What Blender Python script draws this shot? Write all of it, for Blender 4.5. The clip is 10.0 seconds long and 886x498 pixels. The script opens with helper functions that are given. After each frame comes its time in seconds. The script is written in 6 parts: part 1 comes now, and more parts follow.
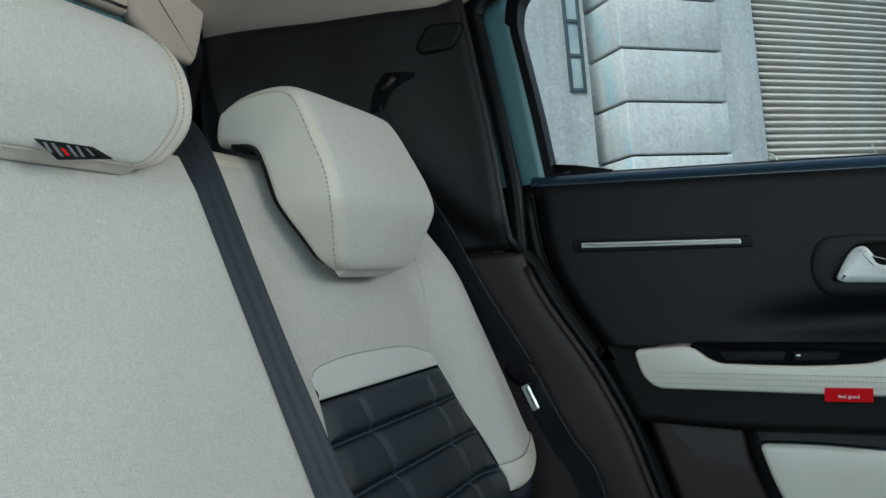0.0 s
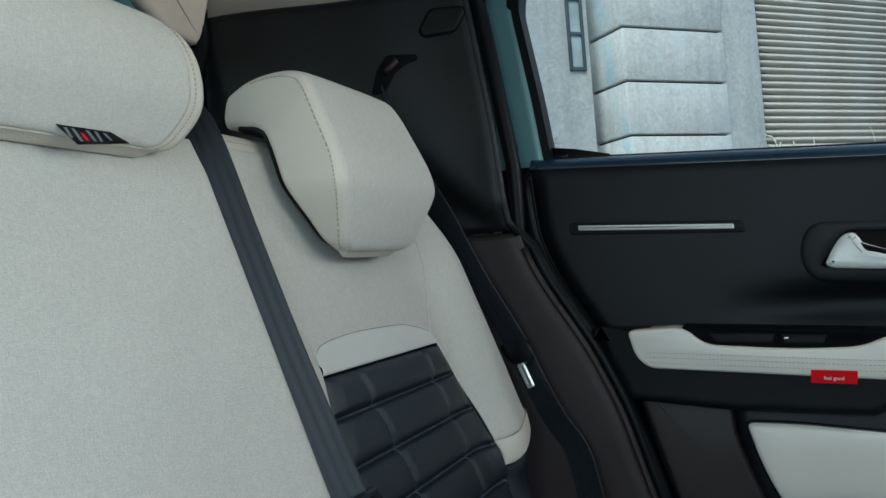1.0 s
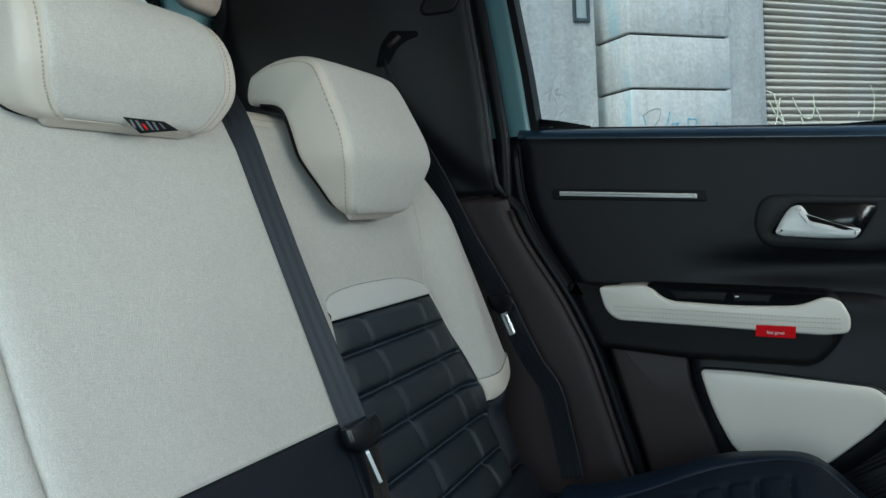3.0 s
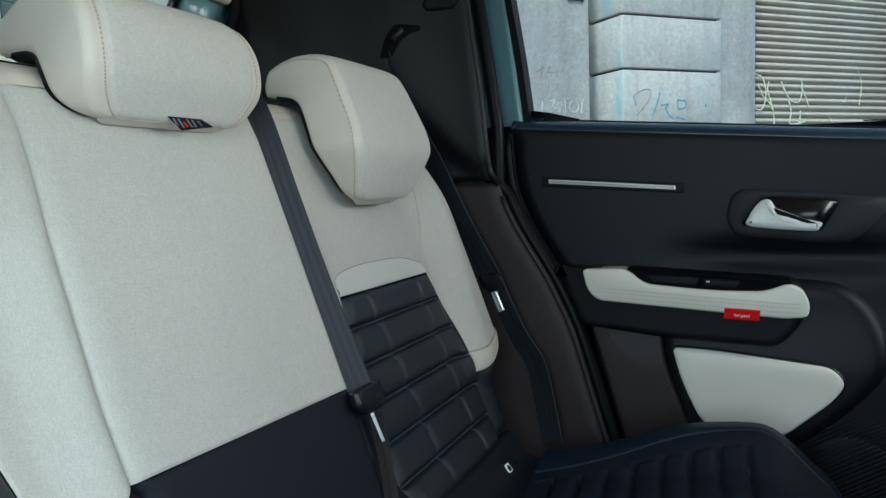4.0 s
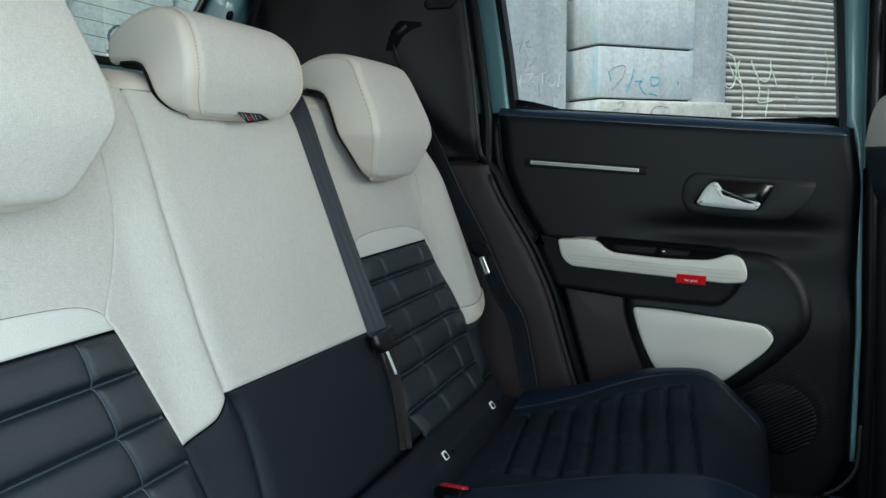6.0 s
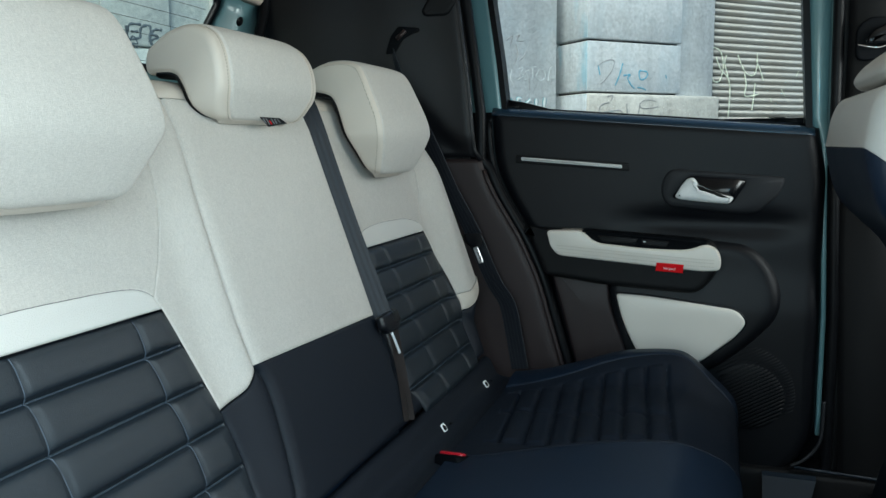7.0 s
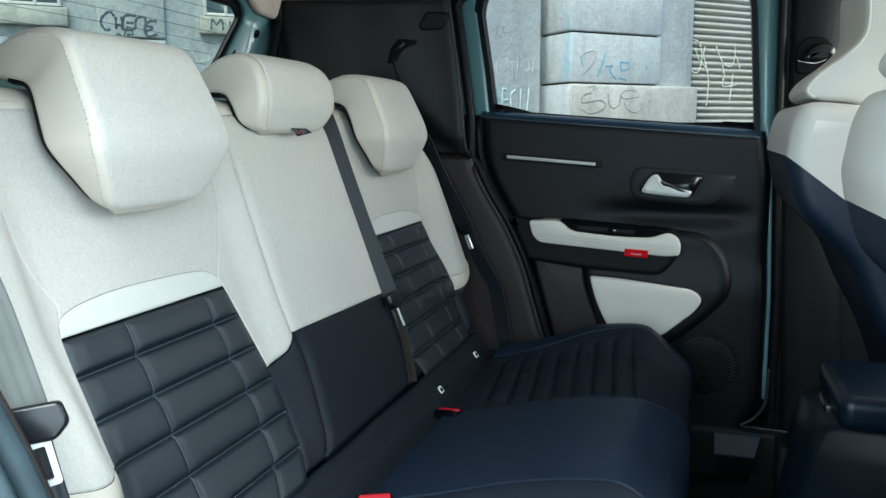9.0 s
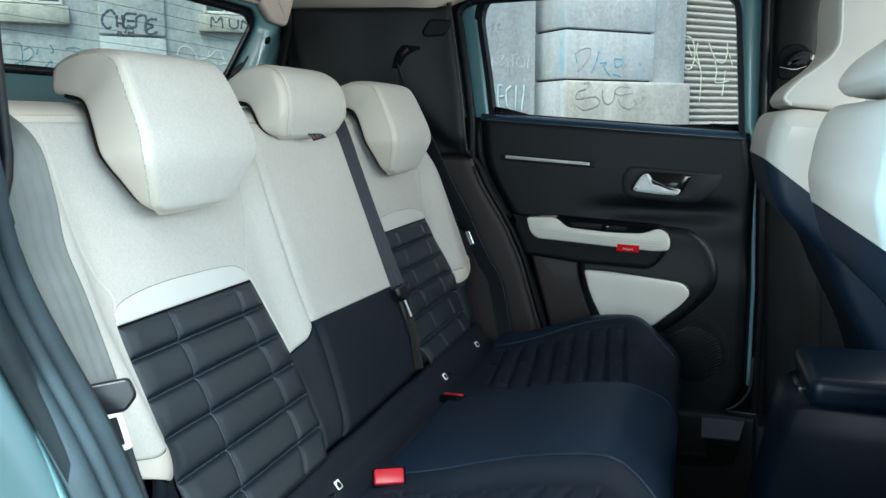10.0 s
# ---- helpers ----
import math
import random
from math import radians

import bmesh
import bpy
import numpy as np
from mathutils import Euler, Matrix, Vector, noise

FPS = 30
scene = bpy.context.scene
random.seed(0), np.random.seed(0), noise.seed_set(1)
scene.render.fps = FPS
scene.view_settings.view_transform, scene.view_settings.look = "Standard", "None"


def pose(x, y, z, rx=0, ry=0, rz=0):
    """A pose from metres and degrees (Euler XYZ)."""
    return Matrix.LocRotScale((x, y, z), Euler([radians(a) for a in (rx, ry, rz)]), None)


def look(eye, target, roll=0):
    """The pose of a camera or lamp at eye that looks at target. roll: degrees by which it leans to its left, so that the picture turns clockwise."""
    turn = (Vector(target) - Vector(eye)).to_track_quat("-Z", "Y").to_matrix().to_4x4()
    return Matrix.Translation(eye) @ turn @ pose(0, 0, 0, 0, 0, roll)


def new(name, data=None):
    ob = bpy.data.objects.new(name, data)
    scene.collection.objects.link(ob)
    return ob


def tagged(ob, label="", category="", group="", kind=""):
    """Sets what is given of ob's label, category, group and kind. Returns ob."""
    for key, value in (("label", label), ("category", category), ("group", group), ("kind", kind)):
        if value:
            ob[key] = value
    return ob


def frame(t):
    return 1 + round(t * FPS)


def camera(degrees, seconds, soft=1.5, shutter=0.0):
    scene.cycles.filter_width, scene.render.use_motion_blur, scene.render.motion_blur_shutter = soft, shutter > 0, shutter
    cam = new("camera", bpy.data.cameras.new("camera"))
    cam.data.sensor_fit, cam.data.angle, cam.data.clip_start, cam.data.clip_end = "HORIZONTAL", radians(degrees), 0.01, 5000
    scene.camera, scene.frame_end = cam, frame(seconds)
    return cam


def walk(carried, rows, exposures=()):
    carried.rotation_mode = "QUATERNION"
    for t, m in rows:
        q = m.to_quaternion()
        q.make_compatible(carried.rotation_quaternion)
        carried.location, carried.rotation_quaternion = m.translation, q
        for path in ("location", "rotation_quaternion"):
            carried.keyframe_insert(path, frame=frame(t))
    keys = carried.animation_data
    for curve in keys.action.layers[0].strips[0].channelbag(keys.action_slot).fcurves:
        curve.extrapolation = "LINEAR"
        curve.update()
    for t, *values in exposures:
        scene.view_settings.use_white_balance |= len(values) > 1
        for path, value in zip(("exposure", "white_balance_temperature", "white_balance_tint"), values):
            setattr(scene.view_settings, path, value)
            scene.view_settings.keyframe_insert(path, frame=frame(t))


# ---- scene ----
cam = camera(58.0, 10.0, soft=1.5)
PATH = [
    (0, (0.2553, -0.3685, 0.9539), (-0.1204, 0.5566, 1.0087), -5.10),
    (0.5, (0.2574, -0.3777, 0.9549), (-0.1182, 0.5481, 0.9972), -4.81),
    (1, (0.2615, -0.3925, 0.9587), (-0.1133, 0.5343, 0.9841), -4.38),
    (1.5, (0.2711, -0.4137, 0.9653), (-0.1040, 0.5133, 0.9715), -3.90),
    (2, (0.2873, -0.4414, 0.9676), (-0.0904, 0.4845, 0.9577), -3.69),
    (2.5, (0.3054, -0.4717, 0.9706), (-0.0750, 0.4528, 0.9458), -3.57),
    (4, (0.3434, -0.6002, 0.9994), (-0.0211, 0.3276, 0.9211), -1.63),
    (4.5, (0.3534, -0.6478, 1.0049), (-0.0035, 0.2820, 0.9146), -1.23),
    (5, (0.3600, -0.6976, 1.0079), (0.0125, 0.2347, 0.9070), -0.96),
    (5.5, (0.3680, -0.7499, 1.0143), (0.0290, 0.1844, 0.9033), -0.60),
    (7, (0.4034, -0.9126, 1.0323), (0.0829, 0.0258, 0.9030), -0.36),
    (7.5, (0.4157, -0.9655, 1.0392), (0.1007, -0.0258, 0.9058), -0.36),
    (8, (0.4284, -1.0193, 1.0482), (0.1183, -0.0788, 0.9092), -0.32),
    (8.5, (0.4421, -1.0707, 1.0580), (0.1354, -0.1299, 0.9139), -0.22),
    (9, (0.4498, -1.1214, 1.0658), (0.1485, -0.1794, 0.9181), -0.19),
    (9.5, (0.4556, -1.1700, 1.0740), (0.1580, -0.2273, 0.9228), -0.13),
    (10, (0.4626, -1.2212, 1.0837), (0.1679, -0.2783, 0.9290), -0.24),
]
walk(cam, [(t, look(eye, target, roll)) for t, eye, target, roll in PATH], [(0.0, 1.04, 5880, -2), (2.5, 1.04, 5900, -2), (5.5, 1.13, 5960, -2), (7.5, 1.19, 5970, -2), (10.0, 1.32, 5880, -2)])

# ---- world and lights ----
world = bpy.data.worlds.new("sky")
scene.world = world
world.use_nodes = True
wn = world.node_tree
sky = wn.nodes.new("ShaderNodeTexSky")
sky.sky_type = 'NISHITA'
sky.sun_disc = False
sky.sun_elevation, sky.sun_rotation = radians(48), radians(200)
sky.dust_density, sky.air_density = 3.0, 1.0
wn.nodes["Background"].inputs["Strength"].default_value = 0.112
wn.links.new(sky.outputs[0], wn.nodes["Background"].inputs["Color"])
sun = new("sun", bpy.data.lights.new("sun", 'SUN'))
sun.data.energy, sun.data.angle, sun.data.color = 1.08, radians(20), (1.0, 0.96, 0.9)
sun.matrix_world = look((0, 0, 10), (-2.0, 5.5, 2.0))


def opening_light(name, centre, target, width, height, watts, color):
    """An area lamp that stands in for daylight by an opening, or fills the near front seat."""
    ob = new(name, bpy.data.lights.new(name, 'AREA'))
    ob.data.shape, ob.data.size, ob.data.size_y, ob.data.energy = 'RECTANGLE', width, height, watts
    ob.data.color = color
    ob.matrix_world = look(centre, target)
    return ob


opening_light("door_opening_light", (0.25, -0.69, 1.00), (0.06, 0.3, 0.80), 0.52, 0.66, 1.9, (0.88, 0.965, 1.0))
opening_light("windscreen_light", (1.38, 0.0, 1.20), (0.0, 0.0, 0.95), 1.20, 0.42, 5.6, (1.0, 0.97, 0.92))
opening_light("far_window_light", (1.00, 0.70, 1.20), (-0.10, 0.30, 0.95), 0.60, 0.26, 2.4, (1.0, 0.98, 0.95))
# Added cyan fill beside the near pillar, no window; tints the near front seat.
opening_light("front_seat_fill", (0.580, -0.725, 1.13), (0.665, -0.45, 1.05), 0.10, 0.34, 0.6, (0.16, 0.70, 1.0))


# ---- materials ----
def mat(name, color, rough=0.6, metal=0.0, spread=0.12, scale=8.0, fine=0.0, fine_scale=900.0, bump=0.0, bump_scale=400.0,
        coat=0.0, tint=None, stretch=None, spec=0.5, sheen=0.0):
    """A surface with broad stains, fine grain and relief."""
    m = bpy.data.materials.new(name)
    m.use_nodes = True
    nt = m.node_tree
    b = nt.nodes["Principled BSDF"]
    b.inputs["Metallic"].default_value = metal
    b.inputs["Specular IOR Level"].default_value = spec
    b.inputs["Coat Weight"].default_value = coat
    b.inputs["Coat Roughness"].default_value = 0.1
    if sheen:
        b.inputs["Sheen Weight"].default_value = sheen
    co = nt.nodes.new("ShaderNodeTexCoord")
    src = co.outputs["Object"]
    if stretch:
        mp = nt.nodes.new("ShaderNodeMapping")
        mp.inputs["Scale"].default_value = stretch
        nt.links.new(src, mp.inputs["Vector"])
        src = mp.outputs[0]
    n1 = nt.nodes.new("ShaderNodeTexNoise")
    n1.inputs["Scale"].default_value, n1.inputs["Detail"].default_value = scale, 5
    nt.links.new(src, n1.inputs["Vector"])
    n2 = nt.nodes.new("ShaderNodeTexNoise")
    n2.inputs["Scale"].default_value, n2.inputs["Detail"].default_value = fine_scale, 2
    nt.links.new(src, n2.inputs["Vector"])
    r1 = nt.nodes.new("ShaderNodeValToRGB")
    c2 = tint or tuple(c * (1 - spread) for c in color)
    r1.color_ramp.elements[0].color, r1.color_ramp.elements[1].color = (*c2, 1), (*color, 1)
    r1.color_ramp.elements[0].position, r1.color_ramp.elements[1].position = 0.35, 0.65
    nt.links.new(n1.outputs["Fac"], r1.inputs["Fac"])
    out = r1.outputs["Color"]
    if fine:
        mx = nt.nodes.new("ShaderNodeMix")
        mx.data_type, mx.blend_type = 'RGBA', 'OVERLAY'
        mx.inputs["Factor"].default_value = fine
        nt.links.new(out, mx.inputs["A"])
        nt.links.new(n2.outputs["Fac"], mx.inputs["B"])
        out = mx.outputs["Result"]
    nt.links.new(out, b.inputs["Base Color"])
    rr = nt.nodes.new("ShaderNodeMapRange")
    rr.inputs["To Min"].default_value, rr.inputs["To Max"].default_value = rough * 0.88, min(1, rough * 1.12)
    nt.links.new(n1.outputs["Fac"], rr.inputs["Value"])
    nt.links.new(rr.outputs[0], b.inputs["Roughness"])
    if bump:
        n3 = nt.nodes.new("ShaderNodeTexNoise")
        n3.inputs["Scale"].default_value, n3.inputs["Detail"].default_value = bump_scale, 3
        nt.links.new(src, n3.inputs["Vector"])
        bp = nt.nodes.new("ShaderNodeBump")
        bp.inputs["Strength"].default_value, bp.inputs["Distance"].default_value = bump, 0.002
        nt.links.new(n3.outputs["Fac"], bp.inputs["Height"])
        nt.links.new(bp.outputs[0], b.inputs["Normal"])
    return m


def weave(name, color, dark, pitch=0.0011, mix=0.35, rough=0.9, bump=0.25, sheen=0.1, spec=0.2):
    """A melange cloth: two crossed sets of threads over a soft stain."""
    m = mat(name, color, rough, spread=0.06, scale=5.0, fine=0.25, fine_scale=1300.0, sheen=sheen, spec=spec)
    nt = m.node_tree
    b = nt.nodes["Principled BSDF"]
    co = nt.nodes["Texture Coordinate"]
    outs = []
    for sc in ((1, 7, 1), (7, 1, 7), (0.35, 0.5, 0.35)):
        mp = nt.nodes.new("ShaderNodeMapping")
        mp.inputs["Scale"].default_value = tuple(v / (pitch * 22) for v in sc)
        nt.links.new(co.outputs["Object"], mp.inputs["Vector"])
        n = nt.nodes.new("ShaderNodeTexNoise")
        n.inputs["Scale"].default_value, n.inputs["Detail"].default_value = 6.0, 3
        nt.links.new(mp.outputs[0], n.inputs["Vector"])
        outs.append(n.outputs["Fac"])
    mul = nt.nodes.new("ShaderNodeMath")
    mul.operation = 'ADD'
    nt.links.new(outs[0], mul.inputs[0])
    nt.links.new(outs[1], mul.inputs[1])
    blot = nt.nodes.new("ShaderNodeMath")
    blot.operation, blot.inputs[1].default_value, blot.inputs[2].default_value = 'MULTIPLY_ADD', 0.26, -0.13
    nt.links.new(outs[2], blot.inputs[0])
    both = nt.nodes.new("ShaderNodeMath")
    both.operation = 'ADD'
    nt.links.new(mul.outputs[0], both.inputs[0])
    nt.links.new(blot.outputs[0], both.inputs[1])
    mul = both
    mr = nt.nodes.new("ShaderNodeMapRange")
    mr.inputs["From Min"].default_value, mr.inputs["From Max"].default_value = 0.75, 1.25
    nt.links.new(mul.outputs[0], mr.inputs["Value"])
    mx = nt.nodes.new("ShaderNodeMix")
    mx.data_type = 'RGBA'
    old = b.inputs["Base Color"].links[0].from_socket
    fac = nt.nodes.new("ShaderNodeMath")
    fac.operation = 'MULTIPLY'
    fac.inputs[1].default_value = mix
    nt.links.new(mr.outputs[0], fac.inputs[0])
    nt.links.new(fac.outputs[0], mx.inputs["Factor"])
    nt.links.new(old, mx.inputs["A"])
    mx.inputs["B"].default_value = (*dark, 1)
    nt.links.new(mx.outputs["Result"], b.inputs["Base Color"])
    bp = nt.nodes.new("ShaderNodeBump")
    bp.inputs["Strength"].default_value, bp.inputs["Distance"].default_value = bump, 0.0006
    nt.links.new(mr.outputs[0], bp.inputs["Height"])
    nt.links.new(bp.outputs[0], b.inputs["Normal"])
    return m


CLOTH = weave("light_grey_melange_cloth", (0.628, 0.590, 0.540), (0.270, 0.258, 0.245), 0.0012, 0.32, 0.9, 0.40)
LEATHER = mat("off_white_leatherette", (0.640, 0.575, 0.500), 0.5, spread=0.06, scale=6, bump=0.25, bump_scale=700)
BAND = mat("white_perforated_leatherette", (0.67, 0.65, 0.61), 0.55, spread=0.04, scale=6, bump=0.5, bump_scale=900)
BLACK_CLOTH = weave("black_cloth", (0.0050, 0.0086, 0.0160), (0.0022, 0.0040, 0.0078), 0.0009, 0.5, 0.58, 0.3, 0.0, 0.36)
CUSHION_CLOTH = weave("navy_black_cushion_cloth", (0.0046, 0.0092, 0.0188), (0.0020, 0.0042, 0.0090), 0.0009, 0.5, 0.60, 0.3, 0.0, 0.25)
QUILT_CLOTH = weave("slate_black_quilted_cloth", (0.0100, 0.0172, 0.0258), (0.0045, 0.0080, 0.0122), 0.0009, 0.5, 0.46, 0.3, 0.0, 0.74)
BLACK_SIDE = mat("black_leatherette", (0.0058, 0.0140, 0.0310), 0.44, spread=0.2, scale=9, bump=0.25, bump_scale=800, spec=0.28)
TRIM = mat("black_grained_plastic", (0.0080, 0.0082, 0.0092), 0.45, spread=0.25, scale=5, bump=0.35, bump_scale=1100, spec=0.16)
TRIM_SATIN = mat("satin_black_pillar_plastic", (0.0075, 0.0078, 0.0098), 0.35, spread=0.25, scale=5, bump=0.25, bump_scale=1100, spec=0.27)
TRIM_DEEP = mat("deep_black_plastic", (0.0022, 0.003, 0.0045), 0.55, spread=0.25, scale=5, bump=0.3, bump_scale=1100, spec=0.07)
TRIM_BROWN = mat("dark_brown_grained_plastic", (0.0290, 0.0195, 0.0200), 0.42, spread=0.25, scale=5, bump=0.3, bump_scale=1100, spec=0.30)
# Black skin with a blue base that carries the sky's sheen along the door top.
TRIM_TOP = mat("sky_tinted_trim_skin", (0.0100, 0.0270, 0.0480), 0.36, spread=0.2, scale=5, bump=0.1, bump_scale=1100, spec=0.35, coat=0.5)
DOOR_PALE = mat("off_white_door_padding", (0.72, 0.675, 0.61), 0.42, spread=0.05, scale=6, bump=0.06, bump_scale=900)
DOOR_SKIN = mat("black_door_skin", (0.0056, 0.0062, 0.0082), 0.42, spread=0.2, scale=5, bump=0.2, bump_scale=1100, spec=0.19)
PRINT_GREY = mat("grey_woven_mark", (0.15, 0.155, 0.165), 0.8, spread=0.2, scale=90)
TRIM_GREY = mat("dark_grey_plastic", (0.019, 0.020, 0.023), 0.5, spread=0.15, scale=6, bump=0.3, bump_scale=1100, spec=0.2)
# Off-white leatherette darkened in colour, since the front seats get less light.
FRONT_SKIN = mat("shaded_white_leatherette", (0.47, 0.455, 0.43), 0.55, spread=0.06, scale=6, bump=0.25, bump_scale=700, spec=0.3)
SATIN_GREY = mat("satin_blue_grey_plastic", (0.012, 0.019, 0.030), 0.38, spread=0.15, scale=6, bump=0.1, bump_scale=1100, spec=0.4)
CONSOLE_SKIN = mat("satin_black_console_plastic", (0.0016, 0.0036, 0.0066), 0.34, spread=0.2, scale=9, bump=0.1, bump_scale=900, spec=0.09)
# Blue of the reflected sky mixed into the black lid's base colour.
LID_SKIN = mat("sky_tinted_padded_skin", (0.0020, 0.0055, 0.0120), 0.30, spread=0.2, scale=9, bump=0.15, bump_scale=800, spec=0.20)
GLOSS = mat("gloss_black_plastic", (0.008, 0.009, 0.012), 0.28, spread=0.2, scale=10)
HANDLE_CUP = mat("glossy_black_cup", (0.004, 0.0045, 0.006), 0.22, spread=0.2, scale=10, spec=0.35)
RUBBER = mat("black_rubber", (0.0055, 0.006, 0.0075), 0.42, spread=0.3, scale=20, spec=0.13)
# Lighter blue-grey copy of the rubber: sky light on the near seals as colour.
RUBBER_LIT = mat("daylit_rubber", (0.034, 0.050, 0.060), 0.55, spread=0.35, scale=14, fine=0.2, spec=0.18)
TEAL = mat("blue_green_body_paint", (0.145, 0.27, 0.295), 0.35, spread=0.05, scale=3, coat=0.6)
SILVER = mat("satin_silver", (0.74, 0.74, 0.73), 0.28, metal=0.0, spread=0.05, scale=12)
CHROME = mat("bright_steel", (0.75, 0.75, 0.75), 0.15, metal=1.0, spread=0.04, scale=30)
STEEL = mat("satin_steel", (0.66, 0.67, 0.68), 0.32, metal=0.35, spread=0.05, scale=40)
WEB = mat("black_belt_webbing", (0.0082, 0.0112, 0.0180), 0.46, spread=0.2, scale=30, bump=0.25, bump_scale=900, sheen=0.08, spec=0.40)
# Lighter copy of the black webbing; daylight on the near belt painted in.
WEB_LIT = mat("daylit_belt_webbing", (0.125, 0.13, 0.125), 0.6, spread=0.15, scale=30, bump=0.25, bump_scale=900, spec=0.3)
WEB_BROWN = mat("dark_brown_belt_webbing", (0.0125, 0.0068, 0.0055), 0.5, spread=0.2, scale=30, bump=0.3, bump_scale=900, spec=0.3)
RED = mat("red_woven_tag", (0.62, 0.004, 0.010), 0.75, spread=0.08, scale=60, spec=0.1)
RED_BUTTON = mat("red_plastic", (0.40, 0.008, 0.020), 0.35, spread=0.06, scale=30)
WHITE_PRINT = mat("white_print", (0.82, 0.82, 0.82), 0.6, spread=0.04, scale=40)
THREAD = mat("beige_thread", (0.50, 0.45, 0.37), 0.8, spread=0.1, scale=200)
THREAD_TAN = mat("tan_thread", (0.45, 0.40, 0.33), 0.8, spread=0.15, scale=200)
# Paler copy of the tan thread: near stitching washed out by bright light.
THREAD_PALE = mat("lightened_tan_thread", (0.58, 0.545, 0.49), 0.7, spread=0.1, scale=200)
THREAD_SLATE = mat("slate_thread", (0.052, 0.072, 0.098), 0.6, spread=0.15, scale=200)
THREAD_BLUE = mat("slate_blue_thread", (0.105, 0.135, 0.180), 0.7, spread=0.1, scale=200)
HEADLINER = mat("beige_headliner_felt", (0.66, 0.55, 0.47), 0.95, spread=0.06, scale=10, fine=0.2, bump=0.4, bump_scale=600)
CARPET = mat("black_carpet", (0.0055, 0.0055, 0.0060), 0.95, spread=0.3, scale=40, bump=0.8, bump_scale=900, spec=0.1)


def concrete(name, light, dark, wash, amount):
    """Old rendered wall: cloudy tone, rain streaks, a worn colour wash and pitted relief."""
    m = mat(name, light, 0.92, spread=0.2, scale=1.1, fine=0.3, fine_scale=34.0, tint=dark)
    nt = m.node_tree
    b = nt.nodes["Principled BSDF"]
    co = nt.nodes["Texture Coordinate"]

    def layer(scale, detail, stretch, lo, hi):
        mp = nt.nodes.new("ShaderNodeMapping")
        mp.inputs["Scale"].default_value = stretch
        nt.links.new(co.outputs["Object"], mp.inputs["Vector"])
        n = nt.nodes.new("ShaderNodeTexNoise")
        n.inputs["Scale"].default_value, n.inputs["Detail"].default_value, n.inputs["Roughness"].default_value = scale, detail, 0.65
        nt.links.new(mp.outputs[0], n.inputs["Vector"])
        r = nt.nodes.new("ShaderNodeMapRange")
        r.inputs["From Min"].default_value, r.inputs["From Max"].default_value = lo, hi
        nt.links.new(n.outputs["Fac"], r.inputs["Value"])
        return r.outputs[0]

    def over(fac, strength, color):
        k = nt.nodes.new("ShaderNodeMath")
        k.operation, k.inputs[1].default_value = 'MULTIPLY', strength
        nt.links.new(fac, k.inputs[0])
        mx = nt.nodes.new("ShaderNodeMix")
        mx.data_type = 'RGBA'
        nt.links.new(k.outputs[0], mx.inputs["Factor"])
        nt.links.new(b.inputs["Base Color"].links[0].from_socket, mx.inputs["A"])
        mx.inputs["B"].default_value = (*color, 1)
        nt.links.new(mx.outputs["Result"], b.inputs["Base Color"])
    over(layer(2.2, 6, (4.0, 4.0, 0.35), 0.48, 0.72), 0.38, tuple(c * 0.55 for c in dark))
    over(layer(1.4, 7, (2.2, 2.2, 0.8), 0.52, 0.66), amount, wash)
    over(layer(9.0, 8, (1, 1, 1), 0.58, 0.70), 0.28, tuple(c * 0.6 for c in dark))
    over(layer(3.0, 8, (1, 1, 1), 0.60, 0.68), 0.38, tuple(min(0.75, c * 1.35) for c in light))
    bp = nt.nodes.new("ShaderNodeBump")
    bp.inputs["Strength"].default_value, bp.inputs["Distance"].default_value = 0.6, 0.02
    nt.links.new(layer(14.0, 8, (1, 1, 1), 0.0, 1.0), bp.inputs["Height"])
    nt.links.new(bp.outputs[0], b.inputs["Normal"])
    return m


CONCRETE = concrete("weathered_concrete", (0.500, 0.518, 0.512), (0.440, 0.457, 0.455), (0.47, 0.54, 0.56), 0.45)
# Worn blue wash; base also lightened for the bluish light on side faces.
CONCRETE_SIDE = concrete("blue_washed_concrete", (0.52, 0.56, 0.57), (0.40, 0.43, 0.44), (0.30, 0.47, 0.54), 0.9)
CONCRETE_BASE = concrete("stained_plinth_render", (0.49, 0.48, 0.43), (0.36, 0.35, 0.31), (0.55, 0.53, 0.48), 0.5)
SHUTTER = mat("dusty_steel_shutter", (0.36, 0.373, 0.366), 0.6, metal=0.1, spread=0.3, scale=2.0, tint=(0.33, 0.32, 0.29), stretch=(1, 1, 0.2))
PAINT_BLUE = mat("faded_blue_spray_paint", (0.16, 0.42, 0.55), 0.8, spread=0.3, scale=6)
PAINT_DARK = mat("dark_grey_spray_paint", (0.10, 0.125, 0.155), 0.8, spread=0.4, scale=6)
PAINT_PALE = mat("pale_spray_paint", (0.60, 0.615, 0.56), 0.8, spread=0.2, scale=6)
PAINT_WHITE = mat("worn_white_spray_paint", (0.62, 0.66, 0.65), 0.85, spread=0.35, scale=9)
PAINT_LIME = mat("pale_lime_spray_paint", (0.66, 0.70, 0.56), 0.8, spread=0.2, scale=6)
PAINT_TEAL = mat("teal_spray_paint", (0.16, 0.33, 0.36), 0.8, spread=0.3, scale=6)
PAINT_FAINT = mat("worn_grey_spray_paint", (0.33, 0.33, 0.32), 0.85, spread=0.35, scale=9)
JOINT = mat("dark_joint", (0.05, 0.05, 0.05), 0.95, spread=0.3, scale=3)
